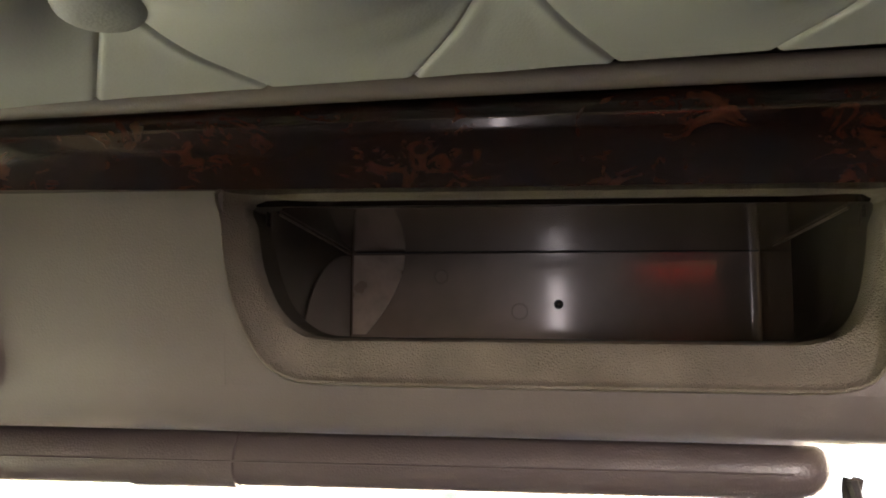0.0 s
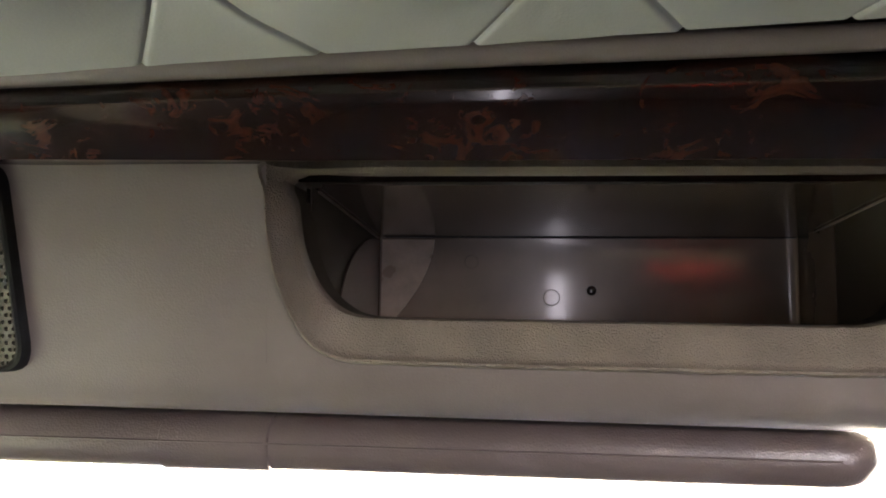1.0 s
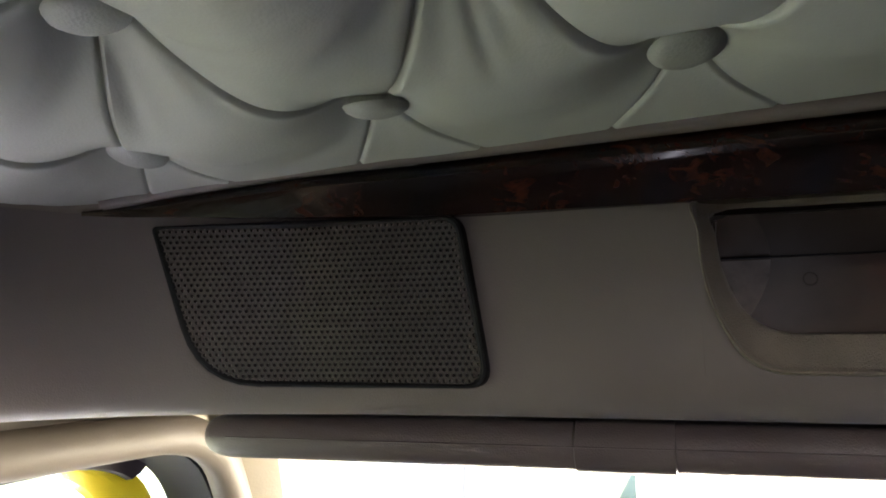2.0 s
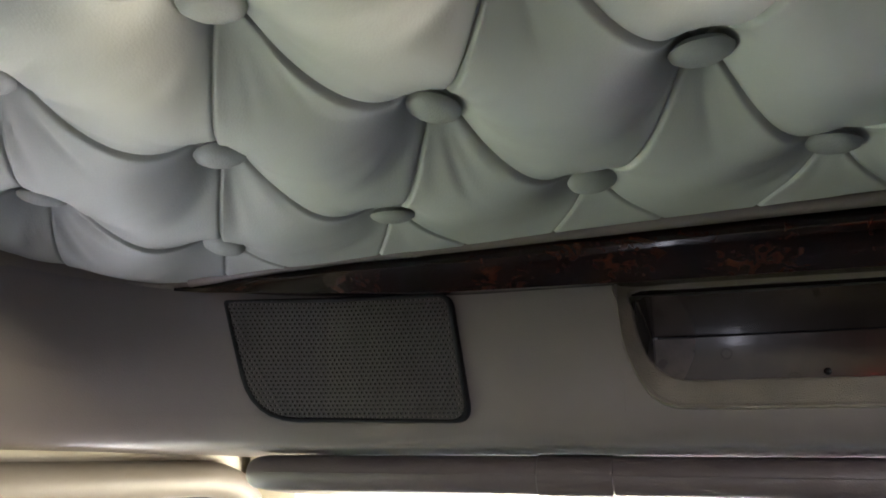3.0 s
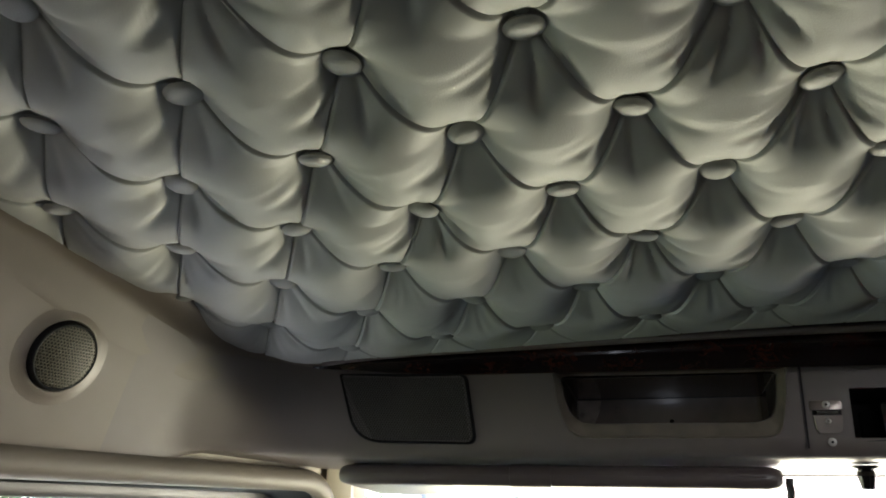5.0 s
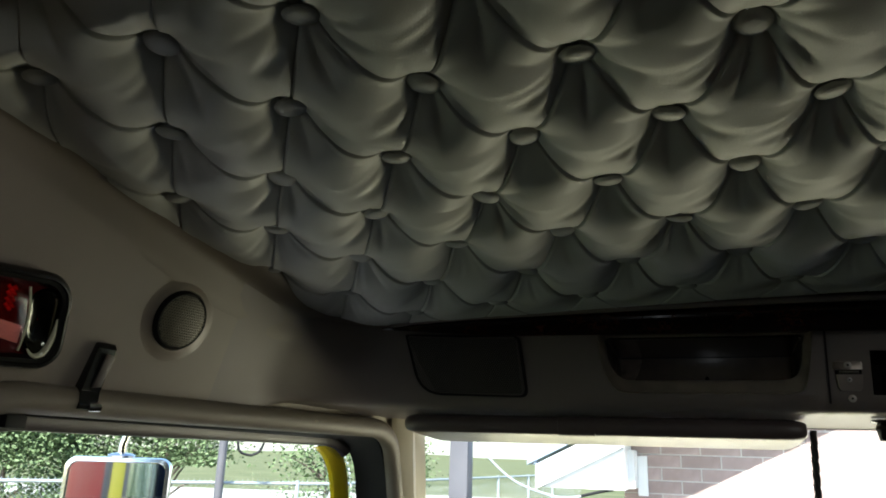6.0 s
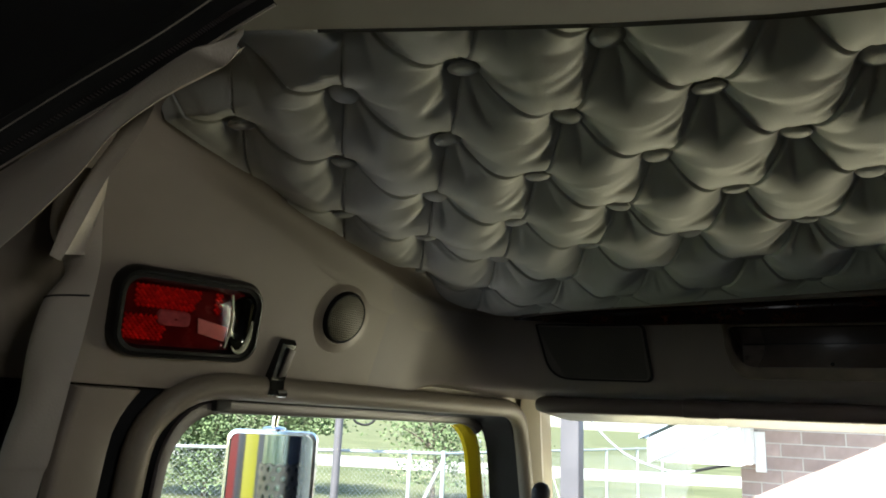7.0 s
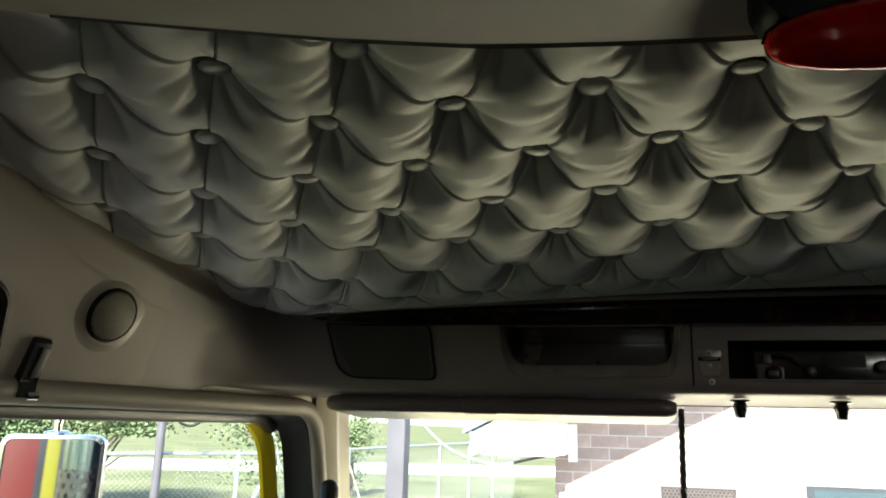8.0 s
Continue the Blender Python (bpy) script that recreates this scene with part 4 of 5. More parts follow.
# courtesy lamp: black housing, red reflector lens and a clear dome
def courtesy_lamp(name, at, label):
    lamp = thing(name, at(0, 0, 0), label, "lamp", "red and clear courtesy lamps")

    def oval(half_u, half_v, n, r, cu=0.0, cv=0.0):
        pts = []
        for sx, sy, a0 in ((1, 1, 0), (-1, 1, 90), (-1, -1, 180), (1, -1, 270)):
            for k in range(7):
                a = radians(a0 + 15 * k)
                pts.append(at(cu + sx * (half_u - r) + r * math.cos(a), cv + sy * (half_v - r) + r * math.sin(a), n))
        return pts

    part("housing", grid_mesh([oval(0.090, 0.048, -0.002, 0.026), oval(0.091, 0.049, 0.009, 0.027), oval(0.088, 0.046, 0.016, 0.025), oval(0.085, 0.043, 0.0165, 0.023), oval(0.084, 0.042, 0.0145, 0.022),
                               oval(0.080, 0.038, 0.0140, 0.020), oval(0.078, 0.036, 0.002, 0.018)], closed=True), BEZEL, lamp, "black housing")
    back = bmesh.new()
    back.faces.new([back.verts.new(p) for p in oval(0.079, 0.037, 0.0025, 0.018)])
    part("back_plate", back, REDDARK, lamp)
    # faceted red reflector in two bands
    bm = bmesh.new()
    for i in range(20):
        for j in range(20):
            u, v = -0.073 + i * 0.0056 + (0.0028 if j % 2 else 0), -0.029 + j * 0.0030
            upper = v > 0.006 and -0.066 < u < 0.012 + 0.4 * (v - 0.03) and v < 0.030
            lower = v < -0.003 and u < -0.030 + 0.3 * (v + 0.026)
            if not (upper or lower or (v > 0.006 and 0.030 < u < 0.040)):
                continue
            a, h = 0.0027, 0.0042
            c = [bm.verts.new(at(u + dx * a, v + dy * a, 0.0045)) for dx, dy in ((-1, 0), (0, -1.08), (1, 0), (0, 1.08))]
            t = bm.verts.new(at(u + 0.35 * a, v - 0.3 * a, 0.0045 + h))
            for k in range(4):
                bm.faces.new((c[k], c[(k + 1) % 4], t))
    part("red_reflector", bm, REDBACK, lamp, "red faceted reflector", smooth=False)
    rows = []
    for g, n in ((1.0, 0.004), (1.0, 0.0105), (0.985, 0.0125), (0.95, 0.0136), (0.5, 0.0144), (0.05, 0.0146)):
        rows.append(oval(0.063 * g, 0.034 * g, n, 0.015 * g, -0.014, -0.001))
    bm = grid_mesh(rows, closed=True)
    bm.faces.new(list(bm.verts)[-28:])
    part("red_lens", bm, REDLENS, lamp, "clear red lens")
    rows = []
    for g, n in ((1.0, 0.0125), (0.9, 0.008), (0.7, 0.005), (0.4, 0.0036), (0.05, 0.0034)):
        rows.append(oval(0.015 * g, 0.033 * g, n, 0.0145 * g, 0.0635, 0))
    part("reflector_bowl", grid_mesh(rows, closed=True), BOWL, lamp, "dark silvered bowl")
    # Tapered pale tube in the shape of the bowl's bright crescent glint.
    rim = [at(0.0635 + 0.0150 * math.cos(q), -0.001 + 0.034 * math.sin(q), 0.0125) for q in np.linspace(-2.2, 0.15, 16)]
    part("rim_glint", sweep(rim, [0.0008 + 0.0026 * math.sin(math.pi * k / 15) for k in range(16)], 8, up=(1, 0, 0)), LENSPALE, lamp, "pale crescent put in for the glint on the bowl's rim")
    part("lens_divider", sweep([at(0.0495 - 0.004 * (v / 0.032) ** 2, v, 0.0125) for v in np.linspace(-0.031, 0.032, 9)], 0.0013, 8, up=(1, 0, 0)), LENSPALE, lamp)
    part("bulb_cover", grid_mesh([oval(0.019 * g, 0.0085 * g, n, 0.006 * g, -0.020, -0.004) for g, n in ((1, 0.004), (1, 0.009), (0.85, 0.0115), (0.1, 0.012))], closed=True), BULBCLEAR, lamp, "milky bulb cover")
    # Pinkish plate stands in for the windshield's reflection on the lens.
    part("lens_glare", slab([at(0.008, 0.000, 0.008), at(0.046, -0.007, 0.010), at(0.046, -0.025, 0.0075), at(0.012, -0.018, 0.006)], tuple(at(0, 0, 0.0015) - at(0, 0, 0))), LENSGLARE, lamp, "pinkish plate put in for the windshield's reflection in the lens", bevel=0.0006)
    return lamp


def header_lamp():
    """The same kind of lamp under the header's edge, seen from below."""
    lamp = thing("courtesy_lamp", (-0.09, 0.236, 2.80), "red courtesy lamp in black housing on the cream header panel", "lamp", "red and clear courtesy lamps")

    def loop(hx, hz, y, r, cz):
        pts = []
        for sx, sy, a0 in ((1, 1, 0), (-1, 1, 90), (-1, -1, 180), (1, -1, 270)):
            for k in range(7):
                a = radians(a0 + 15 * k)
                pts.append((-0.088 + sx * (hx - r) + r * math.cos(a), y, cz + sy * (hz - r) + r * math.sin(a)))
        return pts

    bm = grid_mesh([loop(0.092, 0.039, 0.235, 0.028, 2.836), loop(0.092, 0.039, 0.219, 0.028, 2.836), loop(0.088, 0.035, 0.209, 0.026, 2.836), loop(0.078, 0.027, 0.206, 0.020, 2.836)], closed=True)
    bm.faces.new(list(bm.verts)[-28:])
    part("housing", bm, BEZEL, lamp, "black housing")
    # Unseen shell added to weaken the lens's red reflection in the cubby.
    rows = []
    for q in np.linspace(-math.pi / 2, math.pi / 2, 15):
        c = max(math.cos(q), 0.02) ** 0.7
        rows.append([(-0.094 + 0.083 * math.sin(q), 0.2145 + 0.0215 * c * math.cos(w), 2.7935 + 0.0215 * c * math.sin(w)) for w in np.linspace(radians(25), radians(85), 10)])
    part("reflection_shield", grid_mesh(rows), BEZEL, lamp)
    for name, k, m, label in (("red_reflector", 0.975, REDBODY, "red inner reflector"), ("red_lens", 1.0, REDLENS, "glossy red lens")):
        rows = []
        for q in np.linspace(-math.pi / 2, math.pi / 2, 17):
            rows.append([(-0.094 + 0.082 * k * math.sin(q), 0.214 + 0.020 * k * max(math.cos(q), 0.02) ** 0.7 * math.cos(w), 2.7925 + 0.0205 * k * max(math.cos(q), 0.02) ** 0.7 * math.sin(w)) for w in np.linspace(0, 2 * math.pi, 20, endpoint=False)])
        bm = grid_mesh(rows, closed=True)
        vs = list(bm.verts)
        bm.faces.new(vs[:20])
        bm.faces.new(vs[-20:])
        part(name, bm, m, lamp, label)


LY, LZ = 0.4165, 2.691
courtesy_lamp("courtesy_lamp", lambda u, v, n: on_wall(LY, LZ, u * 1.06 - 0.004 + 0.10 * v * -1.8, v * 1.03 + 0.045 * u, n + 0.001), "red and clear courtesy lamp in black housing on the wall")
header_lamp()

# belt hook over the door
HY, HZ = 0.5655, 2.648
hook = thing("clothes_hook", on_wall(HY, HZ - 0.03, 0, 0, 0), "black plastic clothes hook with a chrome face above the door", "hook")


def hook_strip(w, pts):
    return grid_mesh([[on_wall(HY, HZ, -w + 0.10 * v, v, n) for v, n in pts], [on_wall(HY, HZ, w + 0.10 * v, v, n) for v, n in pts]], closed=True)


loop = [(0.034, 0.0), (0.036, 0.004), (0.031, 0.010), (-0.018, 0.013), (-0.030, 0.020), (-0.036, 0.022), (-0.038, 0.017), (-0.034, 0.012), (-0.030, 0.0)]
bm = hook_strip(0.0115, loop)
vs = list(bm.verts)
bm.faces.new(vs[:9])
bm.faces.new(vs[9:])
part("hook_body", bm, BLACKGLOSS, hook, bevel=0.0012)
part("chrome_face", slab([on_wall(HY, HZ, u + 0.1 * v, v, 0.0128) for u, v in ((-0.0015, 0.026), (0.0095, 0.024), (0.0095, -0.012), (-0.0015, -0.014))], tuple(WN * 0.0025)), FRAMEGREY, hook, "brushed metal face", bevel=0.001)
part("hook_tip", sweep([on_wall(HY, HZ, -0.002, -0.034, 0.019), on_wall(HY, HZ, 0.0115, -0.033, 0.020)], 0.0055, 12), CHROME, hook, "chrome hook tip")

# grab handle on the pillar
handle = thing("grab_handle", (-0.83, 1.14, 2.12), "black padded grab handle on the windshield pillar", "handle")
part("grip", sweep([(-0.812, 1.122, z) for z in (2.484, 2.480, 2.47, 2.44, 2.3, 2.16, 2.15)], [0.004, 0.012, 0.017, 0.018, 0.018, 0.018, 0.010], 14), BLACK, handle)
for z in (2.42, 2.18):
    part("bracket", sweep([(-0.812, 1.122, z), (-0.905, 1.22, z)], 0.010, 10), BLACK, handle)

# ---------------------------------------------------------------- sleeper curtain
curtain = thing("sleeper_curtain", (-0.95, 0.14, 2.0), "taupe vinyl sleeper curtain drawn aside with a black zipper", "curtain")
ZIP = [(-0.655, 2.855), (-0.69, 2.845), (-0.746, 2.827), (-0.834, 2.804), (-0.934, 2.775), (-1.04, 2.742)]
LOW = [(-0.690, 2.834), (-0.702, 2.824), (-0.718, 2.821), (-0.765, 2.809), (-0.813, 2.788), (-0.841, 2.764), (-0.867, 2.745), (-0.93, 2.707), (-1.02, 2.662)]
zip_line = curve(ZIP, 12)
ZIP_FOLD = [(-0.684, 2.847)] + ZIP[2:]


def along(line, s):
    q = s * (len(line) - 1)
    k = min(int(q), len(line) - 2)
    return np.array(line[k]) + (np.array(line[k + 1]) - np.array(line[k])) * (q - k)


def fold(upper, lower, y0, y1, bulge, curl):
    """A band of cloth between two lines that bellies out and curls under at its lower edge."""
    rows = []
    for i in range(49):
        s = i / 48
        a, b = along(upper, s), along(lower, s)
        row = []
        for j in range(17):
            t = j / 16
            p = a + (b - a) * t
            row.append((p[0] + 0.002 * math.sin(11 * s + 5 * t), y0 + (y1 - y0) * t - bulge * min(1, 0.1 + 6 * s) * math.sin(math.pi * t) * (0.7 + 0.3 * math.sin(5 * s + 1)) + 0.004 * math.sin(15 * s + 4 * t) * t * (1 - t), p[1]))
        d = b - a
        d = d / max(np.linalg.norm(d), 1e-4)
        for k, (f, g) in enumerate(((0.0010, 0.003), (0.0004, 0.008), (-0.002, 0.018), (-0.004, 0.030))):
            row.append((b[0] + d[0] * f, y1 + g * curl, b[1] + d[1] * f))
        rows.append(row)
    return grid_mesh(rows)


part("fold", fold(curve(ZIP_FOLD, 12), curve(LOW, 8), 0.146, 0.150, 0.016, 0.16), CURTAIN, curtain)
EDGE = [(-0.812, 2.842), (-0.823, 2.809), (-0.842, 2.785), (-0.861, 2.766), (-0.884, 2.735), (-0.907, 2.701)]
second = []
edge_line = curve(EDGE, 8)
for i, (x, z) in enumerate(edge_line):
    wide = 0.085 * (1 - 0.88 * (i / (len(edge_line) - 1)) ** 1.5)
    second.append([(x + 0.002 - wide * t, 0.186 - 0.008 * math.sin(math.pi * min(1, 1.7 * t)) + 0.055 * max(0, t - 0.25) ** 1.3 + 0.002 * math.sin(40 * z + 6 * t), z + 0.014 * t) for t in np.linspace(0, 1, 15)])
part("fold", grid_mesh(second), CURTAIN, curtain)
HEM = [(-0.935, 2.800), (-0.913, 2.776), (-0.905, 2.741), (-0.900, 2.706), (-0.903, 2.672), (-0.907, 2.640), (-0.914, 2.606), (-0.920, 2.568), (-0.926, 2.535), (-0.936, 2.50), (-0.965, 2.3), (-1.0, 1.88)]
hem = curve(HEM, 8)
def panel_at(b, z, t):
    """A place on the hanging panel: t runs from the hem round the belly of the fold to its dark back."""
    pinch = math.exp(-((z - 2.706) / 0.020) ** 2)
    wide = 0.085 + 0.012 * math.sin(7 * z + 1)
    y = 0.222 - 0.020 * math.sin(math.pi * min(1, t / 0.75)) * (1 - 0.45 * pinch) + 0.09 * max(0, t - 0.45) ** 1.4 + 0.010 * pinch * math.exp(-((t - 0.55) / 0.16) ** 2)
    return (b - wide * t, y + 0.0022 * math.sin(60 * z + 7 * t) * math.sin(math.pi * t), z - 0.006 * t)


rows = []
for i in range(91):
    b = along(hem, i / 90)
    rows.append([panel_at(b[0], b[1], t) for t in np.linspace(0, 1, 17)])
part("hanging_panel", grid_mesh(rows), CURTAIN, curtain)
# Black sheet added for the deep shade left of the hanging panel.
part("shade_sheet", slab([(-1.03, 0.272, 1.95), (-1.14, 0.272, 1.95), (-1.14, 0.272, 2.74), (-1.0, 0.272, 2.74)], (0, 0.004, 0)), LINING, curtain)
part("panel_seam", sweep([Vector(panel_at(-0.9025, 2.677, t)) + Vector((0, -0.0006, 0)) for t in np.linspace(0.02, 0.6, 9)], 0.0009, 6), LINING, curtain)
rows = []
for i in range(31):
    p = zip_line[int(i / 30 * (len(zip_line) - 1))]
    rows.append([(p[0], 0.146 - 0.012 * (k > 0) - 0.010 * k, p[1] + (0.002, 0.0115, 0.013, 0.10, 0.22)[k]) for k in range(5)])
part("lining", grid_mesh(rows), LINING, curtain, "black curtain lining")
for y, up in ((0.1215, 0.0126), (0.1440, 0.0012)):
    part("piping", sweep([(p[0], y, p[1] + up) for p in zip_line], 0.0011, 6), CURTAIN, curtain, "thin pale piping beside the zipper")
bm = bmesh.new()
for i in range(120):
    q = i / 119 * (len(zip_line) - 1)
    p = zip_line[int(q)] + (zip_line[min(int(q) + 1, len(zip_line) - 1)] - zip_line[int(q)]) * (q - int(q))
    box((p[0] - 0.0005, 0.1325, p[1] + 0.0056), (p[0] + 0.0005, 0.1365, p[1] + 0.0066), bm)
part("zipper_teeth", bm, PLUGGREY, curtain, smooth=False)

# ---------------------------------------------------------------- truck outside: mirror, paint, exhaust
NAVY = surface("navy_truck_paint", (0.012, 0.02, 0.05), 0.55, vary=0.05, scale=6, spec=0.08, bump=0.01)
RED = surface("red_truck_paint", (0.35, 0.012, 0.015), 0.55, vary=0.05, scale=6, spec=0.08, bump=0.01)
PAINTYELLOW = surface("yellow_stripe_paint", (0.62, 0.50, 0.012), 0.55, vary=0.05, scale=6, spec=0.08, bump=0.01)
MIRROR = surface("mirror_silver", (0.86, 0.88, 0.88), 0.03, metal=1.0, vary=0.02, scale=5, bump=0.0, rough_vary=0.01)

strip = []
for y, z in door_line(0.040, front=0.045)[14:]:
    x = door_x(y, z)
    strip.append([(x - 0.020, y - 0.050, z - 0.006), (x - 0.014, y - 0.046, z - 0.005), (x - 0.013, y - 0.026, z - 0.003), (x - 0.010, y - 0.022, z - 0.002), (x - 0.009, y + 0.004, z + 0.002), (x - 0.05, y + 0.03, z + 0.004)])
structure("door_outer_frame", grid_mesh(strip), YELLOW, "yellow painted outer window frame of the door", "door frame")

mirror = thing("wing_mirror", (-1.55, 1.26, 1.95), "tall chrome-framed truck wing mirror on a bracket", "mirror")
MC, MN = Vector((-1.585, 1.285, 2.37)), Vector((0.4226, -0.9063, 0.0))
MR = Vector((0, 0, 1)).cross(MN) * 1.0


def on_mirror(u, v, n):
    return MC + MR * u + Vector((0, 0, v)) + MN * n


def mirror_loop(hu, hv, r, n):
    pts = []
    for sx, sy, a0 in ((1, 1, 0), (-1, 1, 90), (-1, -1, 180), (1, -1, 270)):
        for k in range(7):
            a = radians(a0 + 15 * k)
            pts.append(on_mirror(sx * (hu - r) + r * math.cos(a), sy * (hv - r) + r * math.sin(a), n))
    return pts


part("mirror_frame", grid_mesh([mirror_loop(0.112, 0.170, 0.022, -0.03), mirror_loop(0.116, 0.174, 0.024, -0.005), mirror_loop(0.114, 0.172, 0.024, 0.006), mirror_loop(0.106, 0.164, 0.020, 0.007), mirror_loop(0.104, 0.162, 0.019, 0.0)], closed=True), CHROME, mirror)
part("mirror_back", slab(mirror_loop(0.108, 0.166, 0.02, -0.028), tuple(MN * 0.004)), CHROME, mirror)
part("mirror_glass", slab(mirror_loop(0.105, 0.163, 0.019, -0.001), tuple(MN * 0.002)), MIRROR, mirror, smooth=False)
part("top_bracket", sweep([on_mirror(0.0, 0.168, -0.012), on_mirror(0.0, 0.20, -0.012), on_mirror(0.015, 0.26, -0.012), on_mirror(0.02, 0.40, -0.02)], 0.009, 10), CHROME, mirror)
part("mirror_clamp", disc(on_mirror(0, 0.172, -0.012), (0, 0, 1), 0.030, 0.010, 20, 0.002), CHROME, mirror)
part("mirror_arm", sweep([on_mirror(0.0, -0.17, -0.01), on_mirror(0.0, -0.24, -0.01), (-1.3, 1.30, 2.0), (-1.04, 1.30, 1.98)], 0.010, 10), CHROME, mirror)

cabside = thing("truck_side", (-1.14, -1.2, 0.0), "yellow truck sleeper side with red and navy stripes", "truck body")
# Cream stands in for the whitish grazing reflection along the cab side.
CREAM = surface("cream_sheen_paint", (0.55, 0.53, 0.45), 0.25, vary=0.05, scale=6, coat=0.8, bump=0.01)
for x, y0, y1, m, nm in ((-1.062, -0.78, 0.085, CREAM, "cab_panel"), (-1.150, -1.66, -1.18, NAVY, "navy_stripe"), (-1.150, -2.22, -1.66, PAINTYELLOW, "yellow_stripe"), (-1.150, -2.62, -2.22, NAVY, "navy_stripe"), (-1.150, -5.5, -2.62, RED, "red_panel")):
    part(nm, box((x - 0.012, y0 + 0.003, 0.0), (x + 0.01, y1, 3.0)), m, cabside, bevel=0.002)
part("recess_panel", box((-1.012, -1.20, 0.0), (-1.002, -0.78, 3.0)), NAVY, cabside)

SX, SY = -1.135, -0.99
# The truck body's teal and pale reflections are put into the chrome's colour.
STACKTEAL = surface("chrome_painted_reflection", (0.20, 0.36, 0.40), 0.16, metal=1.0, vary=0.45, scale=5, grain=200, bump=0.03, stretch=(9, 9, 0.3), second=(0.55, 0.58, 0.55))
stack = thing("exhaust_stack", (SX, SY, 0.0), "chrome exhaust stack with teal reflections in its colour and a perforated guard", "exhaust")
part("pipe", sweep([(SX, SY, z) for z in (0.0, 2.0, 3.0, 4.0)], 0.098, 28), STACKTEAL, stack)


def guard(u, v, d):
    a = u / 0.112
    return (SX + (0.112 - d) * math.sin(a), SY + (0.112 - d) * math.cos(a), v)


part("heat_guard", perforated(guard, [(-0.33, 1.2), (0.33, 1.2), (0.33, 2.30), (-0.33, 2.30)], 0.055, 0.0165, 0.0, 0.004), STEEL, stack)

# ---------------------------------------------------------------- building, post, fence
BRICK = surface("brown_brick", (0.34, 0.265, 0.24), 0.85, vary=0.16, scale=14, grain=120, bump=0.5, per_piece=0.16, spec=0.05)
MORTAR = surface("grey_mortar", (0.52, 0.49, 0.45), 0.9, vary=0.1, scale=20, grain=200, bump=0.4, spec=0.05)
WHITE = surface("white_trim_paint", (0.78, 0.78, 0.76), 0.5, vary=0.04, scale=3, grain=90, bump=0.05)
ROOF = surface("grey_metal_roof", (0.25, 0.30, 0.36), 0.45, vary=0.08, scale=4, grain=60, bump=0.1)
POSTGREY = surface("grey_painted_post", (0.085, 0.082, 0.092), 0.5, vary=0.08, scale=5, grain=90, bump=0.08)
GALV = surface("galvanised_steel", (0.36, 0.39, 0.41), 0.5, metal=0.3, vary=0.12, scale=10, grain=120, bump=0.05)
GRASS = surface("dry_summer_grass", (0.090, 0.110, 0.050), 0.9, vary=0.25, scale=0.25, grain=6, bump=0.5, second=(0.115, 0.12, 0.065), spec=0.05)
CONCRETE = surface("pale_concrete_road", (0.38, 0.365, 0.335), 0.85, vary=0.1, scale=0.6, grain=12, bump=0.2, spec=0.05)
LEAF = surface("green_leaves", (0.095, 0.130, 0.062), 0.6, vary=0.3, scale=1.6, grain=30, bump=0.2, second=(0.12, 0.165, 0.080), spec=0.05)
BARK = surface("grey_bark", (0.12, 0.10, 0.08), 0.9, vary=0.2, scale=8, grain=60, bump=0.5, spec=0.05)
DARKFRAME = surface("dark_window_frame", (0.03, 0.035, 0.04), 0.5, vary=0.1, scale=5, bump=0.05)
BLUEGLASS = surface("pale_window_glass", (0.05, 0.075, 0.085), 0.1, vary=0.1, scale=2, coat=0.5, bump=0.0)

bm = bmesh.new()
R = 1500.0
ring0 = [bm.verts.new((R * math.cos(a), R * math.sin(a), 0)) for a in [2 * math.pi * k / 64 for k in range(64)]]
bm.faces.new(ring0)
structure("ground", bm, GRASS, "dry green grass field reaching to the horizon", "ground", smooth=False)
d, s = Vector((-0.34, 0.94, 0)), Vector((0.94, 0.34, 0))
structure("road", slab([tuple(d * a + s * b + Vector((0, 0, 0.004))) for a, b in ((40, -150), (40, 150), (50.5, 150), (50.5, -150))], (0, 0, 0.012)), CONCRETE, "pale concrete road beyond the fence", "road", smooth=False)
# Unseen apron, added so that sunlight bounces up into the cab.
structure("pavement", slab([(-3.2, -8, 0.004), (7.0, -8, 0.004), (7.0, 6.04, 0.004), (-3.2, 6.04, 0.004)], (0, 0, 0.012)), CONCRETE, "unseen pale concrete apron added to bounce sunlight into the cab", "pavement", smooth=False)
bm = bmesh.new()
for k in range(60):
    a0 = math.pi * (0.15 + 0.9 * k / 59)
    rr = 420 + 60 * math.sin(k * 0.7)
    bm.verts.new((rr * math.cos(a0), rr * math.sin(a0), -1.0))
    bm.verts.new((rr * 1.15 * math.cos(a0), rr * 1.15 * math.sin(a0), 1.6 + 1.2 * math.sin(k * 0.45) + 0.5 * math.sin(k * 1.7)))
bm.verts.ensure_lookup_table()
for k in range(59):
    bm.faces.new([bm.verts[2 * k], bm.verts[2 * k + 2], bm.verts[2 * k + 3], bm.verts[2 * k + 1]])
structure("backdrop", bm, GRASS, "low grassy rise on the horizon", "hill")

BY = 6.30


def rake(x):
    return 2.33 + 0.49 * (x + 1.6)


house = thing("brick_building", (1.5, BY, 0), "brown brick building with white boxed eaves under a gable roof", "building")
part("gable_wall", slab([(-0.995, BY - 0.006, 0), (6.0, BY - 0.006, 0), (6.0, BY - 0.006, rake(6.0)), (-0.995, BY - 0.006, rake(-0.995))], (0, 0.25, 0)), MORTAR, house, smooth=False)
part("side_wall", box((-0.995, BY + 0.258, 0), (-0.75, 14.0, 2.5)), MORTAR, house, smooth=False)
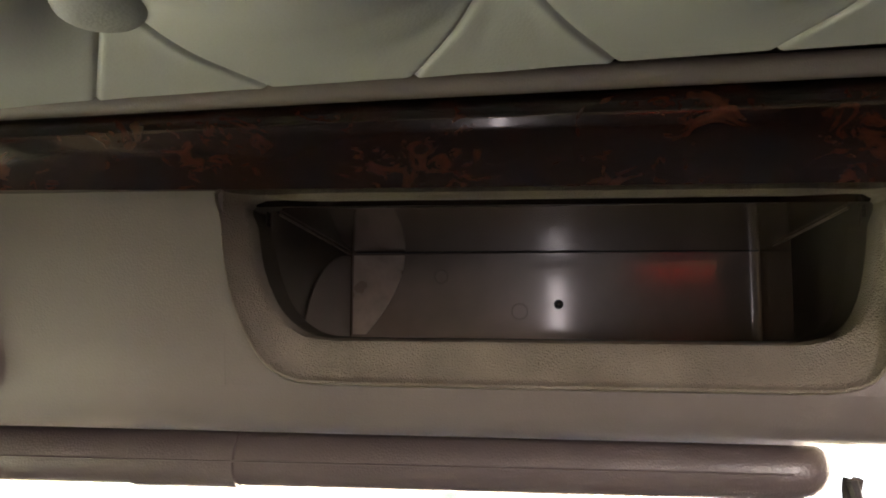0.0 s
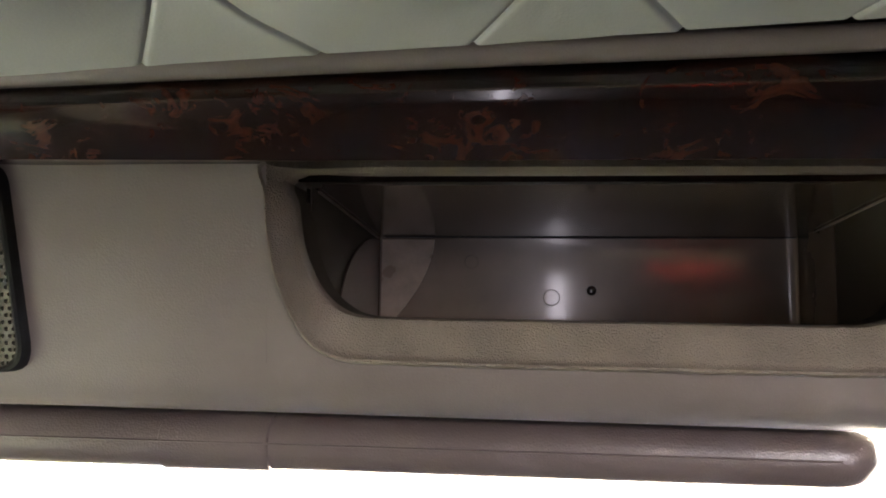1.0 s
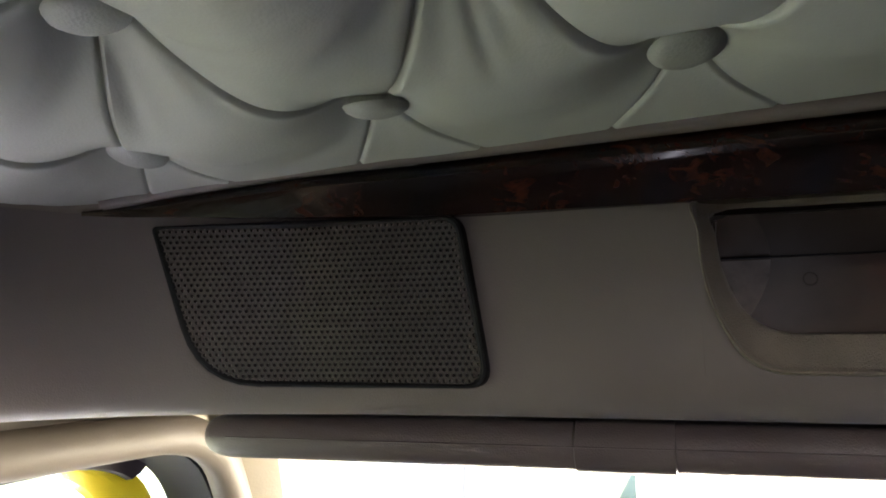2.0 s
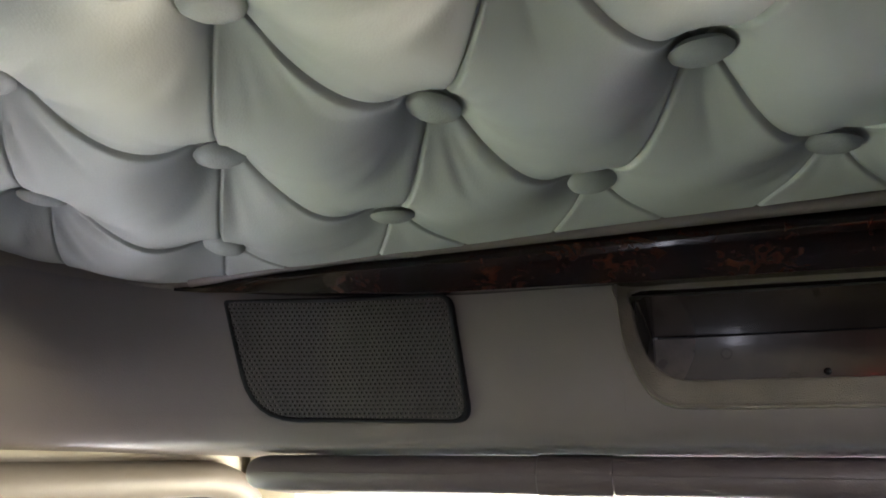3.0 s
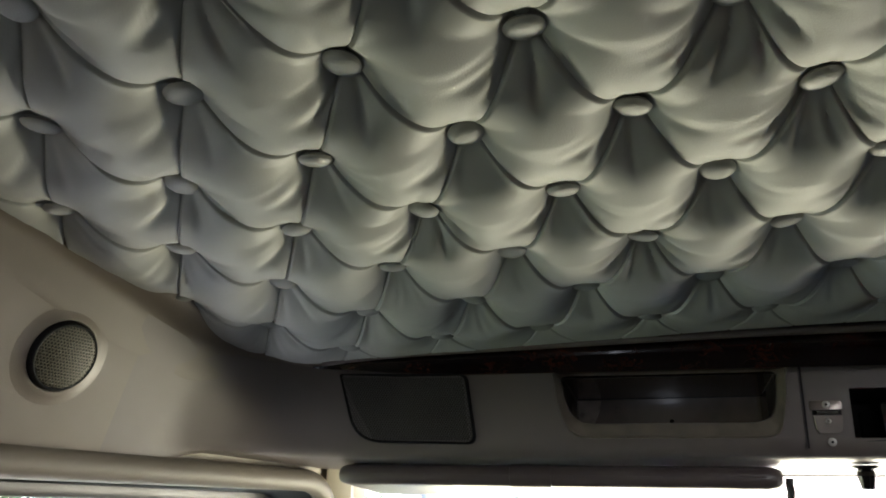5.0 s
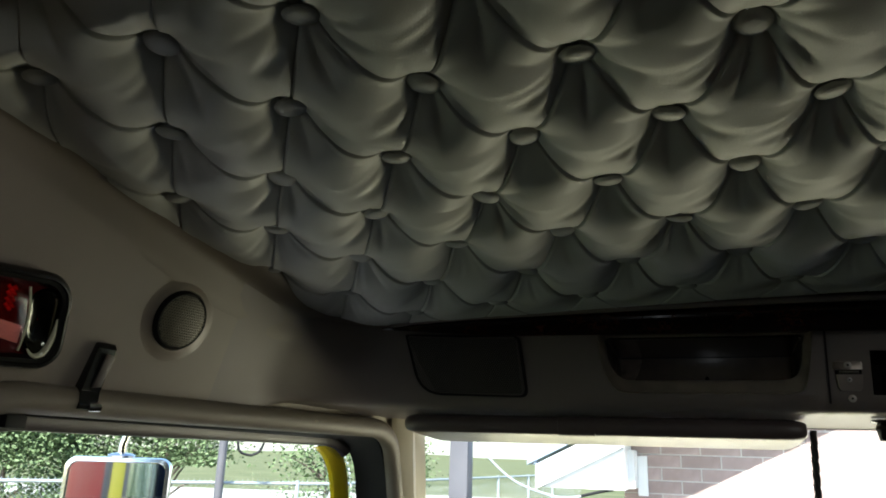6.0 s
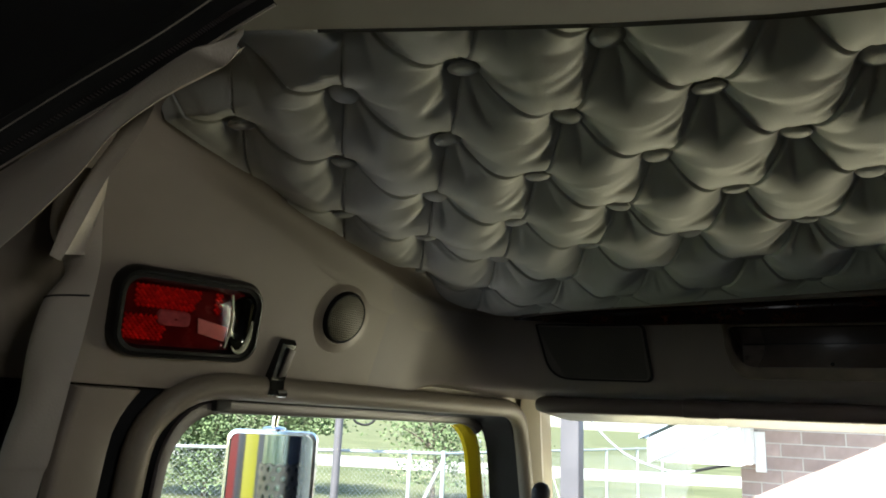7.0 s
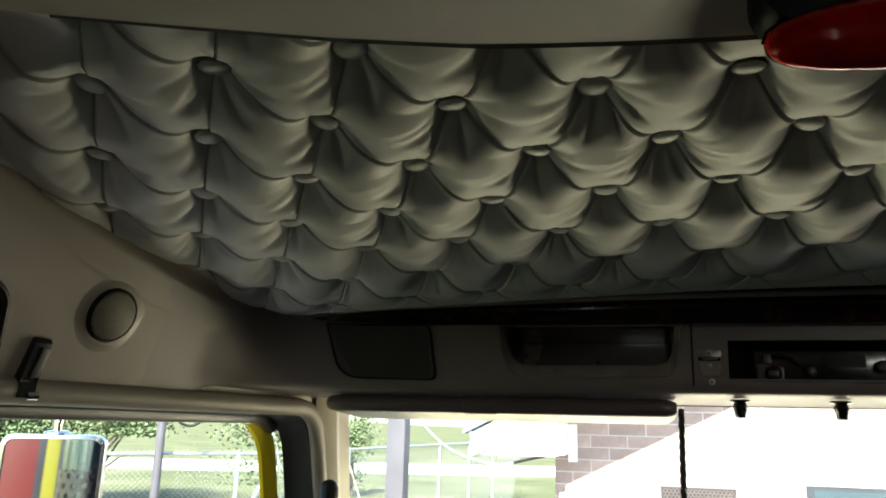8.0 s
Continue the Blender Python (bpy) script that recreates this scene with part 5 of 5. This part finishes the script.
part("rake_soffit", slab([(-1.60, 5.72, rake(-1.6) + 0.05), (6.0, 5.72, rake(6.0) + 0.05), (6.0, BY + 0.2, rake(6.0) + 0.05), (-1.60, BY + 0.2, rake(-1.6) + 0.05)], (0, 0, 0.03)), WHITE, house, smooth=False)
part("rake_fascia", slab([(-1.60, 5.69, rake(-1.6) + 0.02), (6.0, 5.69, rake(6.0) + 0.02), (6.0, 5.69, rake(6.0) + 0.24), (-1.60, 5.69, rake(-1.6) + 0.20)], (0, 0.03, 0)), WHITE, house, smooth=False)
part("boxed_eave", slab([(-1.595, 5.735, 2.365), (-0.93, 5.735, 2.365), (-0.93, 5.735, rake(-0.93) + 0.04), (-1.595, 5.735, rake(-1.595) + 0.045)], (0, 0.56, 0)), WHITE, house, "white boxed eave end", smooth=False)
part("eave_return", box((-0.965, 5.98, 2.372), (-0.882, 6.286, 2.66)), WHITE, house, smooth=False)
part("corner_board", box((-0.880, 6.25, 2.31), (-0.803, 6.286, 2.62)), WHITE, house, smooth=False)
part("roof", slab([(-1.66, 5.66, rake(-1.66) + 0.225), (6.0, 5.66, rake(6.0) + 0.245), (6.0, 14, rake(6.0) + 0.245), (-1.66, 14, rake(-1.66) + 0.225)], (0, 0, 0.03)), ROOF, house, "blue-grey metal roof", smooth=False)
part("gutter_pipe", box((-1.62, 5.68, rake(-1.6) + 0.20), (-1.585, 5.72, rake(-1.6) + 0.235)), ROOF, house)
win = part("window", box((0.95, BY - 0.03, 1.0), (2.4, BY + 0.006, 2.195)), DARKFRAME, house, "dark grey framed window")
part("pane", box((1.0, BY - 0.036, 1.05), (1.62, BY - 0.028, 2.165)), BLUEGLASS, win)
part("pane", box((1.66, BY - 0.036, 1.05), (2.34, BY - 0.028, 2.165)), BLUEGLASS, win)
vent = part("wall_vent", box((-0.14, BY - 0.02, 1.6), (0.44, BY + 0.006, 2.145)), FRAMEGREY, house, "grey perforated wall vent")
part("vent_mesh", perforated(lambda u, v, dd: (u, BY - 0.024 + dd, v), [(-0.12, 1.62), (0.42, 1.62), (0.42, 2.13), (-0.12, 2.13)], 0.030, 0.009, 0.0, 0.003), STEEL, vent)

# canopy post and the cable that sags from it
post = thing("canopy_post", (-2.07, 5.3, 0), "grey square steel post", "post")
part("shaft", box((-2.145, 5.22, 0), (-2.005, 5.36, 4.2)), POSTGREY, post, bevel=0.006)
part("base_plate", box((-2.2, 5.16, 0), (-1.95, 5.42, 0.015)), POSTGREY, post)
cable = [tuple(p) for p in curve([(-2.0, 5.3, 2.80), (-1.92, 5.33, 2.62), (-1.72, 5.42, 2.42), (-1.50, 5.52, 2.325), (-1.33, 5.60, 2.30), (-1.12, 5.74, 2.345), (-1.02, 5.8, 2.365)], 8)]
sag = thing("sagging_cable", (-2.0, 5.3, 2.3), "pale cable sagging from the post to the eave", "cable")
part("conduit", sweep(cable[:36], 0.0085, 8), GALV, sag)
part("dark_end", sweep(cable[35:], 0.011, 8), BLACK, sag)

# chain-link fence
fence = thing("chain_link_fence", (-5.75, 10.3, 0), "galvanised chain-link fence with a top rail", "fence")
FA, FB, FC = Vector((-12.4, 2.62, 0)), Vector((-5.75, 10.30, 0)), Vector((-4.8, 26.0, 0))
for p, q, steps in ((FA, FB, 4), (FB, FC, 6)):
    part("top_rail", sweep([p + Vector((0, 0, 2.1)), q + Vector((0, 0, 2.1))], 0.022, 8), GALV, fence)
    for k in range(steps):
        c = p + (q - p) * (k / steps)
        part("fence_post", sweep([c, c + Vector((0, 0, 2.14))], 0.034, 10), GALV, fence)
part("brace", sweep([FB + (FA - FB) * 0.10, FB + Vector((0, 0, 2.0))], 0.024, 8), GALV, fence)
part("fence_post", sweep([FB + (FA - FB) * 0.055, FB + (FA - FB) * 0.055 + Vector((0, 0, 2.14))], 0.030, 8), GALV, fence)


def chain_link(p, q, step=0.075):
    bm = bmesh.new()
    along = q - p
    n, u = int(along.length / step), along.normalized()
    side = Vector((-u.y, u.x, 0)) * 0.0013
    hgt = 2.1
    for k in range(-int(hgt / step), n):
        for way in (1, -1):
            a = k * step if way == 1 else k * step + hgt
            b = a + hgt * way
            z0, z1 = 0.0, hgt
            lo, hi = min(a, b), max(a, b)
            if hi <= 0 or lo >= along.length:
                continue
            pa, pb = p + u * a, p + u * b + Vector((0, 0, hgt))
            w = Vector((0, 0, 0.0014))
            bm.faces.new([bm.verts.new(v) for v in (pa - w, pb - w, pb + w, pa + w)])
            bm.faces.new([bm.verts.new(v) for v in (pa - side, pb - side, pb + side, pa + side)])
    for k in range(n):
        c = p + u * (k * step) + Vector((0, 0, hgt))
        bm.faces.new([bm.verts.new(v) for v in (c - u * 0.005, c + u * 0.005, c + u * 0.008 + Vector((0, 0, 0.05)), c + u * 0.002 + Vector((0, 0, 0.05)))])
    return bm


tagged(part("wire_mesh", chain_link(FA, FB), GALV, fence, smooth=False), kind="stuff")
tagged(part("wire_mesh", chain_link(FB, FC, 0.09), GALV, fence, smooth=False), kind="stuff")

pole = thing("utility_pole", (-6.75, 8.85, 0), "thin grey metal pole by the fence with a wire loop", "pole")
part("shaft", sweep([(-6.75, 8.85, 0), (-6.75, 8.85, 2.5), (-6.75, 8.85, 5.0)], 0.06, 12), POSTGREY, pole)
part("wire_loop", sweep([tuple(p) for p in curve([(-6.6, 8.95, 2.9), (-6.58, 8.97, 2.58), (-6.5, 9.03, 2.50), (-6.40, 9.10, 2.50), (-6.32, 9.16, 2.60), (-6.30, 9.17, 2.9), (-6.70, 8.88, 2.95)], 6)], 0.018, 8), BLACK, pole)


# ---------------------------------------------------------------- trees
def tree_parts(seed, height, spread, leaves, low):
    rnd = random.Random(seed)
    trunk = bmesh.new()
    tips = []
    sweep([(0, 0, 0), (0.05, 0.02, height * 0.25), (-0.04, 0.06, height * 0.5), (0.03, 0, height * 0.8)], [0.09, 0.07, 0.05, 0.02], 9, trunk)
    for k in range(11):
        a, z = rnd.uniform(0, 6.28), height * rnd.uniform(0.2, 0.7)
        e = (math.cos(a) * spread * rnd.uniform(0.4, 0.8), math.sin(a) * spread * rnd.uniform(0.4, 0.8), z + height * rnd.uniform(0.08, 0.3))
        sweep([(0, 0, z), (e[0] * 0.5, e[1] * 0.5, (z + e[2]) / 2 + 0.1), e], [0.05, 0.035, 0.012], 6, trunk)
        tips += [Vector(e), Vector((e[0] * 0.6, e[1] * 0.6, (z + e[2]) / 2 + 0.2))]
    tips += [Vector((0.1, 0, height * 0.85)), Vector((-0.3, 0.2, height * 0.75)), Vector((0.3, -0.3, height * 0.7))]
    if low < 0.6:
        tips += [Vector((rnd.uniform(-0.6, 0.6) * spread, rnd.uniform(-0.6, 0.6) * spread, height * rnd.uniform(0.08, 0.4))) for k in range(9)]
    verts, faces = [], []
    for k in range(leaves):
        c = rnd.choice(tips)
        p = c + Vector((rnd.gauss(0, 1), rnd.gauss(0, 1), rnd.gauss(0, 0.8))) * spread * 0.29
        if p.z < low:
            continue
        ax = Vector((rnd.gauss(0, 1), rnd.gauss(0, 1), rnd.gauss(0, 0.6))).normalized()
        s = ax.orthogonal().normalized() * rnd.uniform(0.022, 0.048)
        t = ax * rnd.uniform(0.045, 0.085)
        n = len(verts)
        verts += [p - t, p + s, p + t, p - s]
        faces.append((n, n + 1, n + 2, n + 3))
    data = bpy.data.meshes.new("crown")
    data.from_pydata([tuple(v) for v in verts], [], faces)
    data.materials.append(LEAF)
    return trunk, data


def tree(name, place, seed, height, spread, leaves, label, low=0.3):
    trunk, crown = tree_parts(seed, height, spread, leaves, low)
    root = thing(name, (0, 0, 0), label, "tree", "trees in the field")
    part("trunk", trunk, BARK, root)
    c = new("crown", crown)
    c.parent = root
    root.location = place
    return root


tree("tree", (-19.4, 16.2, 0), 3, 4.2, 1.6, 9000, "leafy green tree beyond the fence", 1.0)
tree("tree", (-17.9, 17.6, 0), 8, 4.4, 1.4, 11000, "dense bright green young tree beyond the fence", 0.15)
tree("tree", (-16.2, 19.2, 0), 11, 4.8, 2.0, 11000, "light green tree with a high crown beyond the fence", 2.0)
tree("tree", (-12.1, 21.9, 0), 15, 4.0, 1.6, 3600, "young green tree with thin foliage beyond the fence", 0.5)
tree("shrub", (-10.6, 25.5, 0), 21, 3.2, 0.9, 1800, "slender green shrub beyond the fence", 0.3)

# bricks of the gable wall
brick = None
for r in range(12, 34):
    z = r * 0.1016
    for k in range(-1, 16):
        x0 = -0.995 + k * 0.305 + (0.1525 if r % 2 else 0)
        x1 = min(x0 + 0.295, 6.0)
        x0 = max(x0, -0.995)
        if x1 - x0 < 0.05 or z + 0.1 > rake((x0 + x1) / 2) + 0.05 or x0 > 3.4:
            continue
        if (x0 < 0.46 and x1 > -0.15 and z + 0.09 < 2.17 and z > 1.5) or (x1 > 0.92 and x0 < 2.43 and z < 2.2):
            continue
        full = x1 - x0 > 0.29
        if full and brick:
            b = new("brick", brick.data)
        else:
            bm = box((-(x1 - x0) / 2, -0.010, 0.0), ((x1 - x0) / 2, 0.012, 0.0915))
            b = part("brick", bm, BRICK, None, smooth=False, bevel=0.003)
            if full:
                brick = b
        b.parent = house
        b.location = Vector(((x0 + x1) / 2, BY, z)) - BASE["brick_building"]
